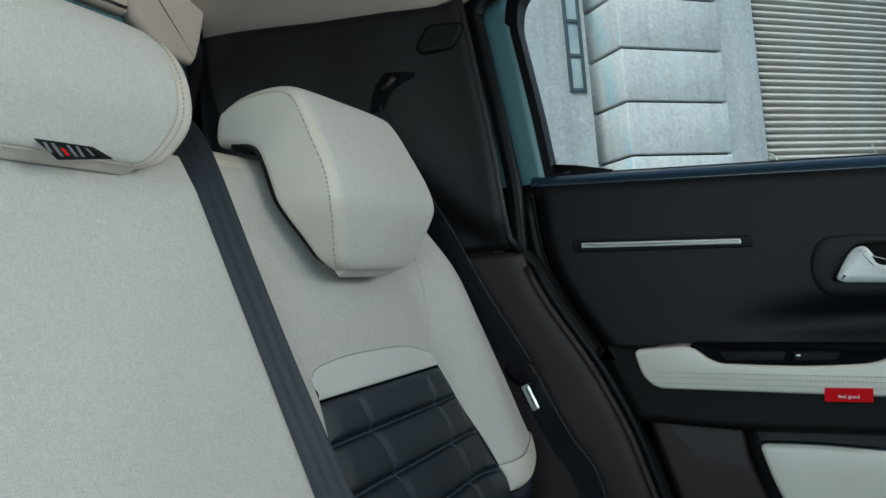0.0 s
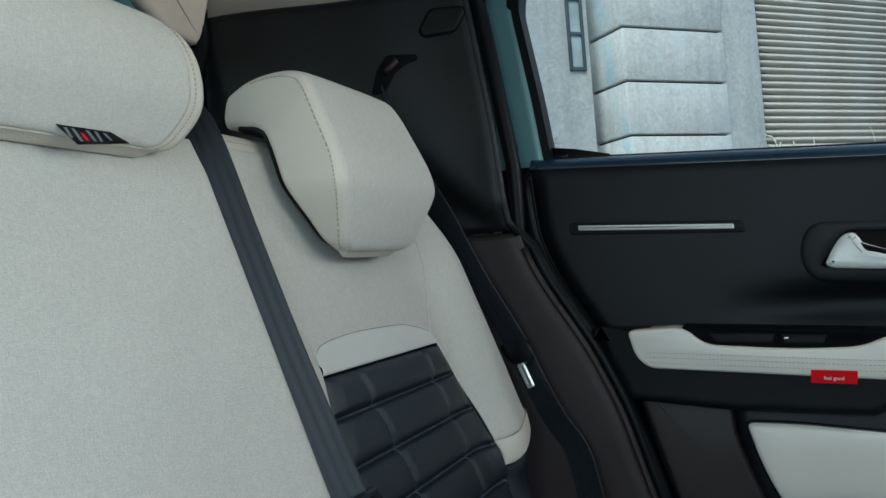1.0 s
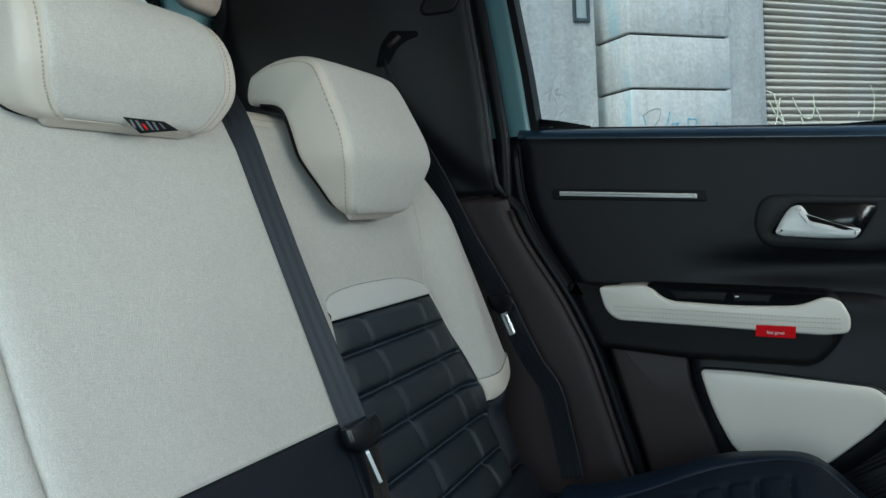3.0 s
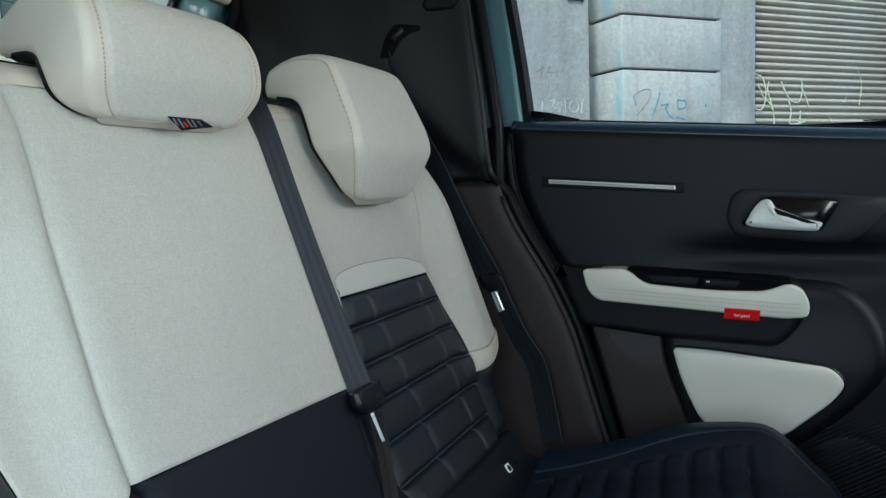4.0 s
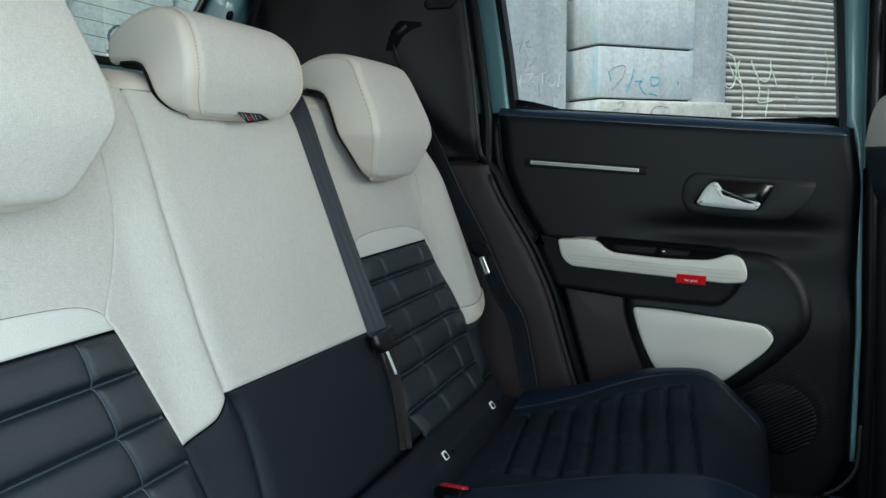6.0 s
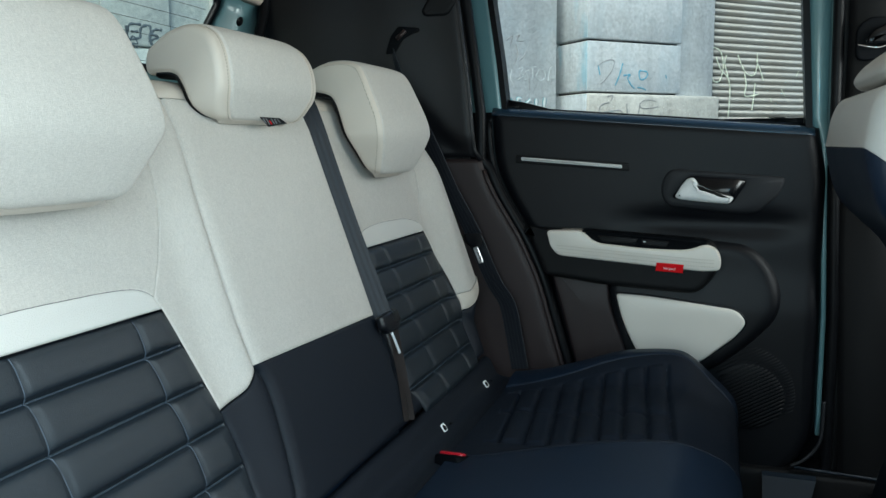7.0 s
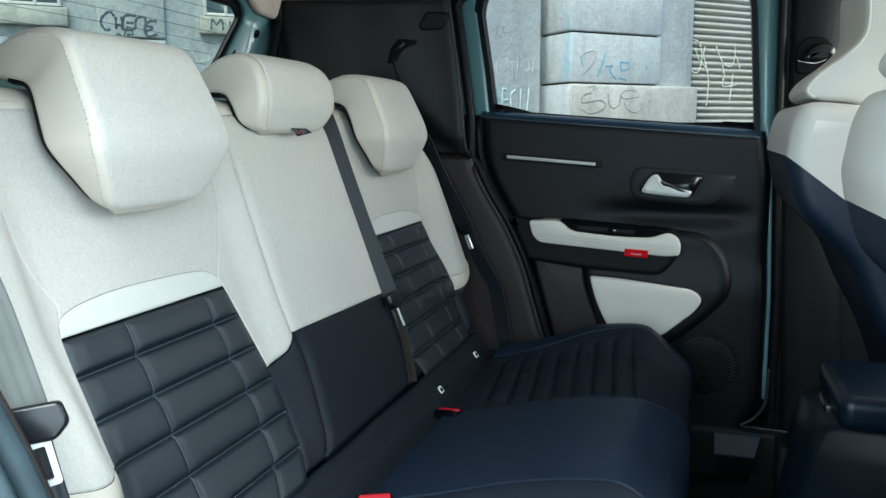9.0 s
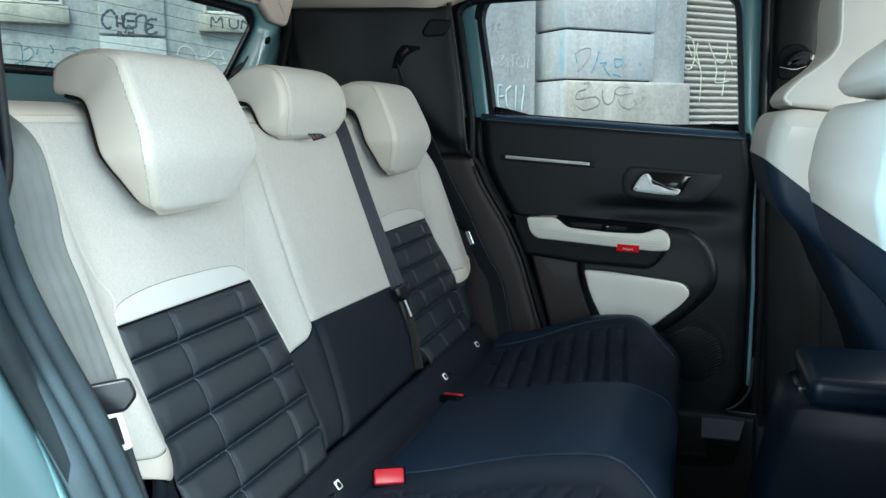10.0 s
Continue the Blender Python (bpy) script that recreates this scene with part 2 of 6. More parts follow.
ASPHALT = mat("asphalt", (0.055, 0.055, 0.055), 0.9, spread=0.3, scale=2, fine=0.4, fine_scale=120, bump=0.7, bump_scale=120)


def glass_mat(name, color, rough=0.0):
    m = bpy.data.materials.new(name)
    m.use_nodes = True
    b = m.node_tree.nodes["Principled BSDF"]
    b.inputs["Base Color"].default_value = (*color, 1)
    b.inputs["Transmission Weight"].default_value = 1.0
    b.inputs["Roughness"].default_value = rough
    b.inputs["IOR"].default_value = 1.02
    return m


GLASS = glass_mat("window_glass", (0.93, 0.97, 0.96))
GLASS_REAR = glass_mat("green_tinted_glass", (0.78, 0.88, 0.82))
HOUSE_PANE = mat("pale_house_glass", (0.42, 0.50, 0.52), 0.25, spread=0.35, scale=3)
FRAME_BLUE = mat("dark_blue_window_paint", (0.055, 0.085, 0.105), 0.6, spread=0.3, scale=9)
HOUSE_GLASS = mat("dark_house_glass", (0.10, 0.14, 0.16), 0.12, spread=0.3, scale=2)


# ---- mesh helpers ----
def part(name, bm, material, parent=None, label="", smooth=True):
    """Links a bmesh as one mesh object, under a parent if one is given."""
    me = bpy.data.meshes.new(name)
    bmesh.ops.recalc_face_normals(bm, faces=bm.faces)
    for f in bm.faces:
        f.smooth = smooth
    bm.to_mesh(me)
    bm.free()
    me.materials.append(material)
    ob = new(name, me)
    if parent:
        ob.parent = parent
    if label:
        tagged(ob, label)
    return ob


def sheet(fn, nu, nv, thick=None, close_u=False):
    """A grid of fn(u, v); with a thickness function it gets a back and a rim."""
    bm = bmesh.new()
    g = [[bm.verts.new(fn(i / nu, j / nv)) for j in range(nv + 1)] for i in range(nu + (0 if close_u else 1))]
    n = len(g)
    for i in range(nu):
        for j in range(nv):
            bm.faces.new((g[i][j], g[(i + 1) % n][j], g[(i + 1) % n][j + 1], g[i][j + 1]))
    if thick:
        bm.normal_update()
        b = [[bm.verts.new(Vector(v.co) + Vector(thick)) for v in row] for row in g]
        for i in range(nu):
            for j in range(nv):
                bm.faces.new((b[i][j + 1], b[i + 1][j + 1], b[i + 1][j], b[i][j]))
        for i in range(nu):
            bm.faces.new((g[i][0], b[i][0], b[i + 1][0], g[i + 1][0]))
            bm.faces.new((g[i + 1][nv], b[i + 1][nv], b[i][nv], g[i][nv]))
        for j in range(nv):
            bm.faces.new((g[0][j + 1], b[0][j + 1], b[0][j], g[0][j]))
            bm.faces.new((g[nu][j], b[nu][j], b[nu][j + 1], g[nu][j + 1]))
    return bm


def rings(loops, caps=True, bm=None):
    """A skin over closed loops of equal length."""
    bm = bm or bmesh.new()
    vs = [[bm.verts.new(p) for p in loop] for loop in loops]
    n = len(vs[0])
    for a, b in zip(vs, vs[1:]):
        for i in range(n):
            bm.faces.new((a[i], a[(i + 1) % n], b[(i + 1) % n], b[i]))
    if caps:
        bm.faces.new(vs[0][::-1])
        bm.faces.new(vs[-1])
    return bm


def smooth_path(pts, per=6, closed=False):
    """A Catmull-Rom line through the points."""
    pts = [Vector(p) for p in pts]
    n = len(pts)
    out = []
    for i in range(n if closed else n - 1):
        if closed:
            p0, p1, p2, p3 = (pts[(i + k) % n] for k in (-1, 0, 1, 2))
        else:
            p0, p1, p2, p3 = pts[max(i - 1, 0)], pts[i], pts[i + 1], pts[min(i + 2, n - 1)]
        for k in range(per):
            t = k / per
            out.append(0.5 * (2 * p1 + (p2 - p0) * t + (2 * p0 - 5 * p1 + 4 * p2 - p3) * t * t + (3 * p1 - p0 - 3 * p2 + p3) * t ** 3))
    if not closed:
        out.append(pts[-1])
    return out


def tube(pts, r, n=8, closed=False, flat=1.0, bm=None):
    """A round cord along a line."""
    pts = [Vector(p) for p in pts]
    loops = []
    side = None
    for i, p in enumerate(pts):
        a = pts[i - 1] if (i or closed) else p
        b = pts[(i + 1) % len(pts)] if (i < len(pts) - 1 or closed) else p
        d = (b - a).normalized()
        if side is None:
            side = d.orthogonal().normalized()
        side = (side - d * side.dot(d)).normalized()
        up = d.cross(side)
        loops.append([p + side * r * math.cos(2 * math.pi * k / n) + up * r * flat * math.sin(2 * math.pi * k / n) for k in range(n)])
    if closed:
        loops.append(loops[0])
    return rings(loops, not closed, bm)


def ribbon(pts, across, width, thick=0.0014, ribs=5):
    """A belt web along a line: across is the way of its width, or a list of ways."""
    pts = [Vector(p) for p in pts]
    ways = [Vector(a) for a in across] if isinstance(across, list) else [Vector(across)] * len(pts)
    loops = []
    for i, p in enumerate(pts):
        d = (pts[min(i + 1, len(pts) - 1)] - pts[max(i - 1, 0)]).normalized()
        a = (ways[i] - d * ways[i].dot(d)).normalized()
        nrm = d.cross(a)
        m = ribs * 4
        top = [p + a * width * (k / m - 0.5) + nrm * thick * (0.5 + 0.35 * math.cos(2 * math.pi * ribs * k / m)) for k in range(m + 1)]
        bot = [p + a * width * (k / m - 0.5) - nrm * thick * 0.5 for k in range(m, -1, -1)]
        loops.append(top + bot)
    return rings(loops)


def fillet(poly, r, seg=5):
    """A polygon with rounded corners; r may be a list."""
    out = []
    n = len(poly)
    for i in range(n):
        p, a, b = Vector(poly[i]), Vector(poly[i - 1]), Vector(poly[(i + 1) % n])
        rad = r[i] if isinstance(r, (list, tuple)) else r
        da, db = (a - p), (b - p)
        k = min(rad, da.length * 0.49, db.length * 0.49)
        s, e = p + da.normalized() * k, p + db.normalized() * k
        for j in range(seg + 1):
            t = j / seg
            out.append((1 - t) ** 2 * s + 2 * t * (1 - t) * p + t * t * e)
    return out


def inset(poly, d):
    """The polygon shrunk by d (counter-clockwise or clockwise alike)."""
    pts = [Vector(p) for p in poly]
    n = len(pts)
    area = sum(pts[i].x * pts[(i + 1) % n].y - pts[(i + 1) % n].x * pts[i].y for i in range(n))
    sgn = 1 if area > 0 else -1
    out = []
    for i in range(n):
        t = (pts[(i + 1) % n] - pts[i - 1])
        t = t.normalized() if t.length > 1e-9 else Vector((1, 0))
        out.append(pts[i] + Vector((-t.y, t.x)) * d * sgn)
    return out


def slab(poly, depth, place, round_=0.004, seg=3):
    """A plate with the outline poly and rounded front edges; place(a, b, c) puts it into the world, c is the height over its base."""
    loops = [[place(p[0], p[1], 0.0) for p in poly]]
    for k in range(seg + 1):
        a = math.pi / 2 * k / seg
        q = inset(poly, round_ * (1 - math.cos(a)))
        loops.append([place(p[0], p[1], depth - round_ * (1 - math.sin(a))) for p in q])
    return rings(loops, caps=True)


def soft_slab(poly, depth, place, round_=0.004, seg=3):
    """A plate like slab() whose face follows the surface below, ring by ring towards its middle."""
    mid = sum((Vector(p) for p in poly), Vector((0, 0))) / len(poly)
    loops = [[place(p[0], p[1], 0.0) for p in poly]]
    for k in range(seg + 1):
        a = math.pi / 2 * k / seg
        q = inset(poly, round_ * (1 - math.cos(a)))
        loops.append([place(p[0], p[1], depth - round_ * (1 - math.sin(a))) for p in q])
    for f in (0.85, 0.7, 0.55, 0.4, 0.25, 0.1, 0.02):
        loops.append([place(*(mid.lerp(p, f)), depth) for p in q])
    return rings(loops)


def rbox(x0, x1, y0, y1, z0, z1, r=0.01, seg=3):
    bm = bmesh.new()
    bmesh.ops.create_cube(bm, size=1)
    for v in bm.verts:
        v.co = ((x0, x1)[v.co.x > 0], (y0, y1)[v.co.y > 0], (z0, z1)[v.co.z > 0])
    if r:
        bmesh.ops.bevel(bm, geom=bm.edges[:], offset=r, segments=seg, profile=0.5, affect='EDGES')
    return bm


def smoothstep(x):
    x = min(max(x, 0.0), 1.0)
    return x * x * (3 - 2 * x)


def lerp(table, x):
    """Straight-line reading of a table of (x, value)."""
    if x <= table[0][0]:
        return table[0][1]
    for (a, va), (b, vb) in zip(table, table[1:]):
        if x <= b:
            return va + (vb - va) * (x - a) / (b - a)
    return table[-1][1]


def thing(name, label, category, group="", at=(0, 0, 0), kind=""):
    ob = new(name)
    ob.empty_display_size = 0.05
    ob.location = at
    return tagged(ob, label, category, group, kind)


def panel(surf, left, right, low, high, nu, nv, drop=0.006, r=0.012, extra=None, sink=0.0):
    """A sewn cover between four edge lines in the seat's own plan (a, b); its border sinks into the seam.
    drop and r may be given for each edge: left, right, low, high."""
    drops = drop if isinstance(drop, (list, tuple)) else (drop,) * 4
    radii = r if isinstance(r, (list, tuple)) else (r,) * 4
    c00, c10, c01, c11 = (Vector(low(0)), Vector(low(1)), Vector(high(0)), Vector(high(1)))

    def plan(u, v):
        return ((1 - v) * Vector(low(u)) + v * Vector(high(u)) + (1 - u) * Vector(left(v)) + u * Vector(right(v))
                - ((1 - u) * (1 - v) * c00 + u * (1 - v) * c10 + (1 - u) * v * c01 + u * v * c11))

    def fn(u, v):
        p = plan(u, v)
        e = 1e-3
        q = surf(p.x, p.y)
        nrm = (surf(p.x + e, p.y) - q).cross(surf(p.x, p.y + e) - q).normalized()
        h = 0.0
        for edge, dd, rr in zip((plan(0, v), plan(1, v), plan(u, 0), plan(u, 1)), drops, radii):
            k = -dd * (1 - math.sqrt(max(0.0, 1 - (1 - min((p - edge).length / rr, 1)) ** 2)))
            h = min(h, k) if dd > 0 else max(h, k)
        if extra:
            h += extra(p.x, p.y)
        return q + nrm * (h - sink)

    # ease the sampling towards the border, where the cover bends most
    def ease(t):
        return t - 0.11 * math.sin(2 * math.pi * t)
    return sheet(lambda u, v: fn(ease(u), ease(v)), nu, nv)


def pillow(prof, width, yc, r, steps=7, swell=0.0):
    """A cushion body: a closed side outline (x, z) swept across with rounded edges; the radius gives way where the outline is thin."""
    n = len(prof)
    inner = inset(prof, 1.0)
    depth = []
    for i in range(n):
        d = (inner[i] - prof[i]).normalized()
        far = [(prof[j] - prof[i]).dot(d) for j in range(n) if abs((prof[j] - prof[i]).cross(d)) < 0.6 * r and (prof[j] - prof[i]).dot(d) > 0.3 * r]
        depth.append(min(1.0, 0.38 * min(far, default=1.0) / r))
    depth = [sum(depth[(i + k) % n] for k in range(-4, 5)) / 9 for i in range(n)]
    loops = []
    for side in (-1, 1):
        for k in (range(steps + 1) if side < 0 else range(steps, -1, -1)):
            a = math.pi / 2 * k / steps
            q = [o.lerp(i, e) for o, i, e in zip(prof, inset(prof, r * (1 - math.sin(a))), depth)]
            loops.append([Vector((p.x, yc + side * (width(o.y) - r + r * math.cos(a)), p.y)) for p, o in zip(q, prof)])
    for k, t in enumerate((0.55, 0.0, -0.55)):
        loops.insert(steps + 1 + k, [Vector((p.x, yc - t * (width(o.y) - r), p.y)) for p, o in zip(inset(prof, -swell * (1 - t * t)), prof)])
    return rings(loops)


# ---- car shell ----
REAR_EDGE = [(0.30, 0.19), (0.45, 0.165), (0.559, 0.134), (0.665, 0.102), (0.754, 0.076), (0.837, 0.038), (0.875, 0.014), (0.939, -0.025), (0.993, -0.047), (1.055, -0.053), (1.11, -0.055), (1.45, -0.06)]


def rear_edge(z):
    """Where the door's rear edge runs round the wheel arch."""
    return (lerp(REAR_EDGE, z - 0.02) + lerp(REAR_EDGE, z) + lerp(REAR_EDGE, z + 0.02)) / 3


def belt_z(x):
    return 1.111 - 0.078 * (x + 0.053)


def pillar_rise(x, z):
    """The pillar stands proud of the panel behind it, along a slanting ridge."""
    d = (x + 0.1527) * 0.673 + (z - 1.0698) * 0.74
    return 0.014 * smoothstep((d + 0.014) / 0.03) * smoothstep((x + 0.34) / 0.14) * smoothstep((z - 1.006) / 0.05)


def side_shell(s, tag):
    """Inner trim, seals and painted frame of one side; s is 1 for the closed side and -1 for the open one."""
    side = thing("quarter_trim_" + tag, "black plastic rear quarter trim with brown lower panel", "trim", kind="structure")

    def trim_y(x):
        return 0.683 - 0.10 * smoothstep((-0.10 - x) / 0.40)

    def trim(a, b):
        return Vector((a, s * (trim_y(a) - pillar_rise(a, b)), b))

    back = 0.0 if s > 0 else 0.010

    def front(z):
        if s > 0 and z > 1.0:
            return lerp([(1.0, -0.071), (1.143, -0.083), (1.28, -0.101), (1.42, -0.120)], z)
        return min(rear_edge(z) - (0.012 if s > 0 else 0.032), -0.085 if z > 1.0 else 9) - back
    part("upper_trim", panel(trim, lambda v: (-0.50, 1.006 + 0.356 * v), lambda v: (front(1.006 + 0.356 * v), 1.006 + 0.356 * v),
                             lambda u: (-0.50 + (front(1.006) + 0.50) * u, 1.006), lambda u: (-0.50 + (front(1.362) + 0.50) * u, 1.362),
                             30, 24, 0.006 * s, 0.012), TRIM_SATIN, side)
    part("lower_trim", panel(trim, lambda v: (-0.45, 0.36 + 0.643 * v), lambda v: (front(0.36 + 0.643 * v), 0.36 + 0.643 * v),
                             lambda u: (-0.45 + (front(0.36) + 0.45) * u, 0.36), lambda u: (-0.45 + (front(1.003) + 0.45) * u, 1.003),
                             24, 40, 0.010 * s, 0.02), TRIM_BROWN, side, "dark brown plastic panel")
    # rubber door seals that follow the opening
    zs = [0.34 + 0.02 * k for k in range(55)]
    seal_x = [(rear_edge(z) - (0.005 if s > 0 else 0.020) - back * 0.9 - 0.026 * smoothstep((z - 1.05) / 0.06)) if s < 0 or z < 1.0 else lerp([(1.0, -0.066), (1.08, -0.066), (1.1, -0.067), (1.2, -0.080), (1.3, -0.094), (1.42, -0.112)], z) for z in zs]
    seal_line = [(x, s * 0.712, z) for x, z in zip(seal_x, zs)]
    if s > 0:
        seal_line = [p for p in seal_line if p[2] < 1.335] + smooth_path([(-0.102, 0.712, 1.345), (-0.092, 0.712, 1.363), (-0.072, 0.712, 1.374), (-0.03, 0.712, 1.379), (0.25, 0.712, 1.381), (0.56, 0.712, 1.375)], 5)
    part("door_seal", tube(seal_line, 0.011, 10), RUBBER if s > 0 else RUBBER_LIT, side)
    part("outer_seal", tube([(rear_edge(z) - 0.004 - back * 0.8, s * 0.742, z) for z in zs if z < 1.10], 0.007, 8), RUBBER if s > 0 else RUBBER_LIT, side)
    part("trim_edge", tube([(front(z) - 0.001, s * (0.690 - pillar_rise(front(z), z) * 0.8), z) for z in zs if z > 0.985], 0.006, 8), TRIM_SATIN, side)
    part("trim_lip", tube([(front(z) - 0.001, s * 0.690, z) for z in zs if z < 1.0], 0.005, 8), TRIM_BROWN, side)
    body = thing("quarter_panel_" + tag, "blue-green painted body panel round the rear door opening", "car body", kind="structure")
    if s > 0:
        part("inner_flange", sheet(lambda u, v: Vector((rear_edge(0.32 + 0.78 * v) - 0.06 + 0.07 * u, 0.756, 0.32 + 0.78 * v)), 4, 40, (0, 0.012, 0)), RUBBER, body)
    if s > 0:
        part("flange", sheet(lambda u, v: Vector((lerp([(1.095, -0.124), (1.306, -0.150), (1.40, -0.165)], 1.095 + 0.305 * v) + 0.097 * u, 0.752 + 0.02 * (1 - u), 1.095 + 0.305 * v)), 6, 54, (0, 0.012, 0)), TEAL, body)
    part("joint_backing", sheet(lambda u, v: trim(-0.46 + 0.36 * u, 0.97 + 0.07 * v) + Vector((0, s * 0.012, 0)), 10, 2, (0, s * 0.006, 0)), TRIM, side)
    part("rear_jamb", sheet(lambda u, v: Vector((-0.495 - 0.09 * u, s * (0.590 + 0.09 * u), 0.56 + 0.84 * v)), 4, 10, (0, s * 0.01, 0)), TRIM, side)
    part("filler", sheet(lambda u, v: Vector((-0.10 - 0.36 * u, s * 0.74, 0.34 + 1.08 * v)), 4, 4, (0, s * 0.01, 0)), TRIM, side)
    if s < 0:
        part("outer_panel", sheet(lambda u, v: Vector((rear_edge(0.32 + 1.08 * v) - 0.018 - back - 0.4 * u, s * (0.775 + 0.06 * math.sin(u * 1.5)), 0.32 + 1.08 * v)), 16, 54, (0, -s * 0.012, 0)), TEAL, body)
        part("lip_seal", tube([(rear_edge(z) - 0.008 - back, s * 0.758, z) for z in zs], 0.011, 8), RUBBER_LIT, body)
    return side


quarter_far = side_shell(1, "far")
side_shell(-1, "near")


def trim_far(x, z, off=0.0):
    return Vector((x, 0.683 - 0.10 * smoothstep((-0.10 - x) / 0.40) - pillar_rise(x, z) - off, z))


# oval blanking cover and belt guide slot in the upper trim
cover = fillet([(-0.169, 1.293), (-0.124, 1.294), (-0.107, 1.319), (-0.110, 1.327), (-0.157, 1.331), (-0.175, 1.302)], 0.008)
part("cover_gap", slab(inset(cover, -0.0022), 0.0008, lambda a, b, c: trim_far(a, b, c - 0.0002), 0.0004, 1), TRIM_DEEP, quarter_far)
part("blanking_cover", soft_slab(cover, 0.0035, lambda a, b, c: trim_far(a, b, c + 0.0005), 0.003), TRIM, quarter_far)
slot = fillet([(-0.2495, 1.2167), (-0.23, 1.2183), (-0.2135, 1.246), (-0.1955, 1.2572), (-0.1805, 1.261), (-0.1805, 1.2692), (-0.2225, 1.273), (-0.239, 1.252)], 0.006)
# Flat plate, not cut in; its deep black stands for the slot's shade.
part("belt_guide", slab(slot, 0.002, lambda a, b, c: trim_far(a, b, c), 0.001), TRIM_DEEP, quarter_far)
part("guide_roller", tube([trim_far(-0.226, 1.247, 0.003), trim_far(-0.208, 1.264, 0.003)], 0.0045, 8), TRIM_BROWN, quarter_far, "brown belt guide roller")


def headliner_z(x, y):
    return 1.352 + 0.034 * smoothstep((x + 0.125) / 0.05) * smoothstep((abs(y) - 0.45) / 0.2) + 0.090 * (1 - min(1, abs(y) / 0.68) ** 3)


roof = thing("ceiling", "beige felt headliner under the car roof", "headliner", kind="structure")
part("headliner", sheet(lambda u, v: Vector((-0.56 + 1.85 * u, -0.70 + 1.40 * v, headliner_z(-0.56 + 1.85 * u, -0.70 + 1.40 * v))), 40, 30, (0, 0, 0.03)), HEADLINER, roof)
part("roof_skin", sheet(lambda u, v: Vector((-0.66 + 1.99 * u, -0.78 + 1.56 * v, headliner_z(0, 0) + 0.06 - 0.09 * abs(2 * v - 1) ** 3)), 10, 20, (0, 0, 0.01)), TEAL, roof)

floor = tagged(part("floor", rbox(-0.2, 1.6, -0.74, 0.76, 0.26, 0.30, 0.005), CARPET), "black carpeted car floor", "floor", kind="structure")
under = tagged(part("cargo_floor", rbox(-0.70, -0.2, -0.66, 0.66, 0.50, 0.56, 0.01), CARPET), "black carpeted cargo floor behind the seats", "floor", kind="structure")

# closed front part of the cabin, behind the camera's back
bulkhead = tagged(part("wall_front", rbox(1.50, 1.62, -0.76, 0.76, 0.28, 1.02, 0.03), TRIM), "black dashboard bulkhead across the cabin", "dashboard", kind="structure")


def front_door(s, tag):
    d = thing("door_front_" + tag, "closed front door with black lining", "car door", kind="structure")
    part("lining", rbox(0.66, 1.58, s * 0.735 if s > 0 else -0.82, 0.82 if s > 0 else -0.735, 0.30, 1.06, 0.02), TRIM, d)
    part("roof_rail", rbox(0.6, 1.58, s * 0.70 if s > 0 else -0.80, 0.80 if s > 0 else -0.70, 1.36, 1.42, 0.015), TRIM, d)


front_door(1, "far")
front_door(-1, "near")

# pillar between the doors on the closed side, with its belt height adjuster
pillar = thing("pillar_trim", "black plastic centre pillar trim with belt guide", "trim", kind="structure")
part("pillar_cover", sheet(lambda u, v: Vector((0.622 + 0.12 * u + 0.06 * max(0, 0.5 - v), 0.725 - 0.02 * math.sin(math.pi * u), 0.30 + 1.10 * v)), 10, 30, (0, 0.04, 0)), TRIM, pillar)
paint_edge = [(0.46, 0.614), (0.70, 0.613), (0.84, 0.607), (1.08, 0.5975), (1.30, 0.593), (1.45, 0.590)]
part("pillar_seal", tube([(max(lerp(paint_edge, z), 0.585) + 0.0095, 0.728, z) for z in (0.34 + 0.04 * k for k in range(28))], 0.010, 8), RUBBER, pillar)
part("pillar_return", sheet(lambda u, v: Vector((lerp(paint_edge, 0.34 + 1.06 * v) + 0.006 + 0.025 * u, 0.735, 0.34 + 1.06 * v)), 3, 30, (0, 0.02, 0)), TRIM, pillar)
part("pillar_paint", sheet(lambda u, v: Vector((lerp(paint_edge, 0.46 + 0.95 * v) - (0.008 + 0.020 * smoothstep((0.46 + 0.95 * v - 1.02) / 0.06) + 0.03 * max(0, v - 0.65)) * (1 - u), 0.757, 0.46 + 0.95 * v)), 2, 20, (0, 0.02, 0)), TEAL, pillar, "blue-green painted strip")
guide = fillet([(0.630, 1.176), (0.690, 1.176), (0.703, 1.190), (0.704, 1.224), (0.682, 1.250), (0.648, 1.252), (0.628, 1.232)], 0.014)
part("height_adjuster", soft_slab(guide, 0.006, lambda a, b, c: Vector((a, 0.706 - c, b)), 0.004), TRIM_DEEP, pillar)
knob = fillet([(0.640, 1.203), (0.652, 1.226), (0.676, 1.238), (0.698, 1.232), (0.702, 1.214), (0.690, 1.202)], 0.008)
part("adjuster_knob", soft_slab(knob, 0.022, lambda a, b, c: Vector((a, 0.702 - c, b)), 0.010, 4), HANDLE_CUP, pillar)
part("guide_slot", tube(smooth_path([(0.632, 0.694, 1.203), (0.650, 0.688, 1.198), (0.668, 0.686, 1.197), (0.692, 0.688, 1.206)], 5), 0.0016, 6), CHROME, pillar)

# Near pillar out of view, added to keep the sun off the near front seat.
pillar_open = thing("pillar_blocker_near", "unseen black centre pillar trim, added to shade the near front seat", "trim", kind="structure")
part("pillar_cover", sheet(lambda u, v: Vector((0.645 + 0.13 * u, -0.725 + 0.02 * math.sin(math.pi * u), 0.30 + 1.10 * v)), 8, 20, (0, -0.05, 0)), TRIM, pillar_open)

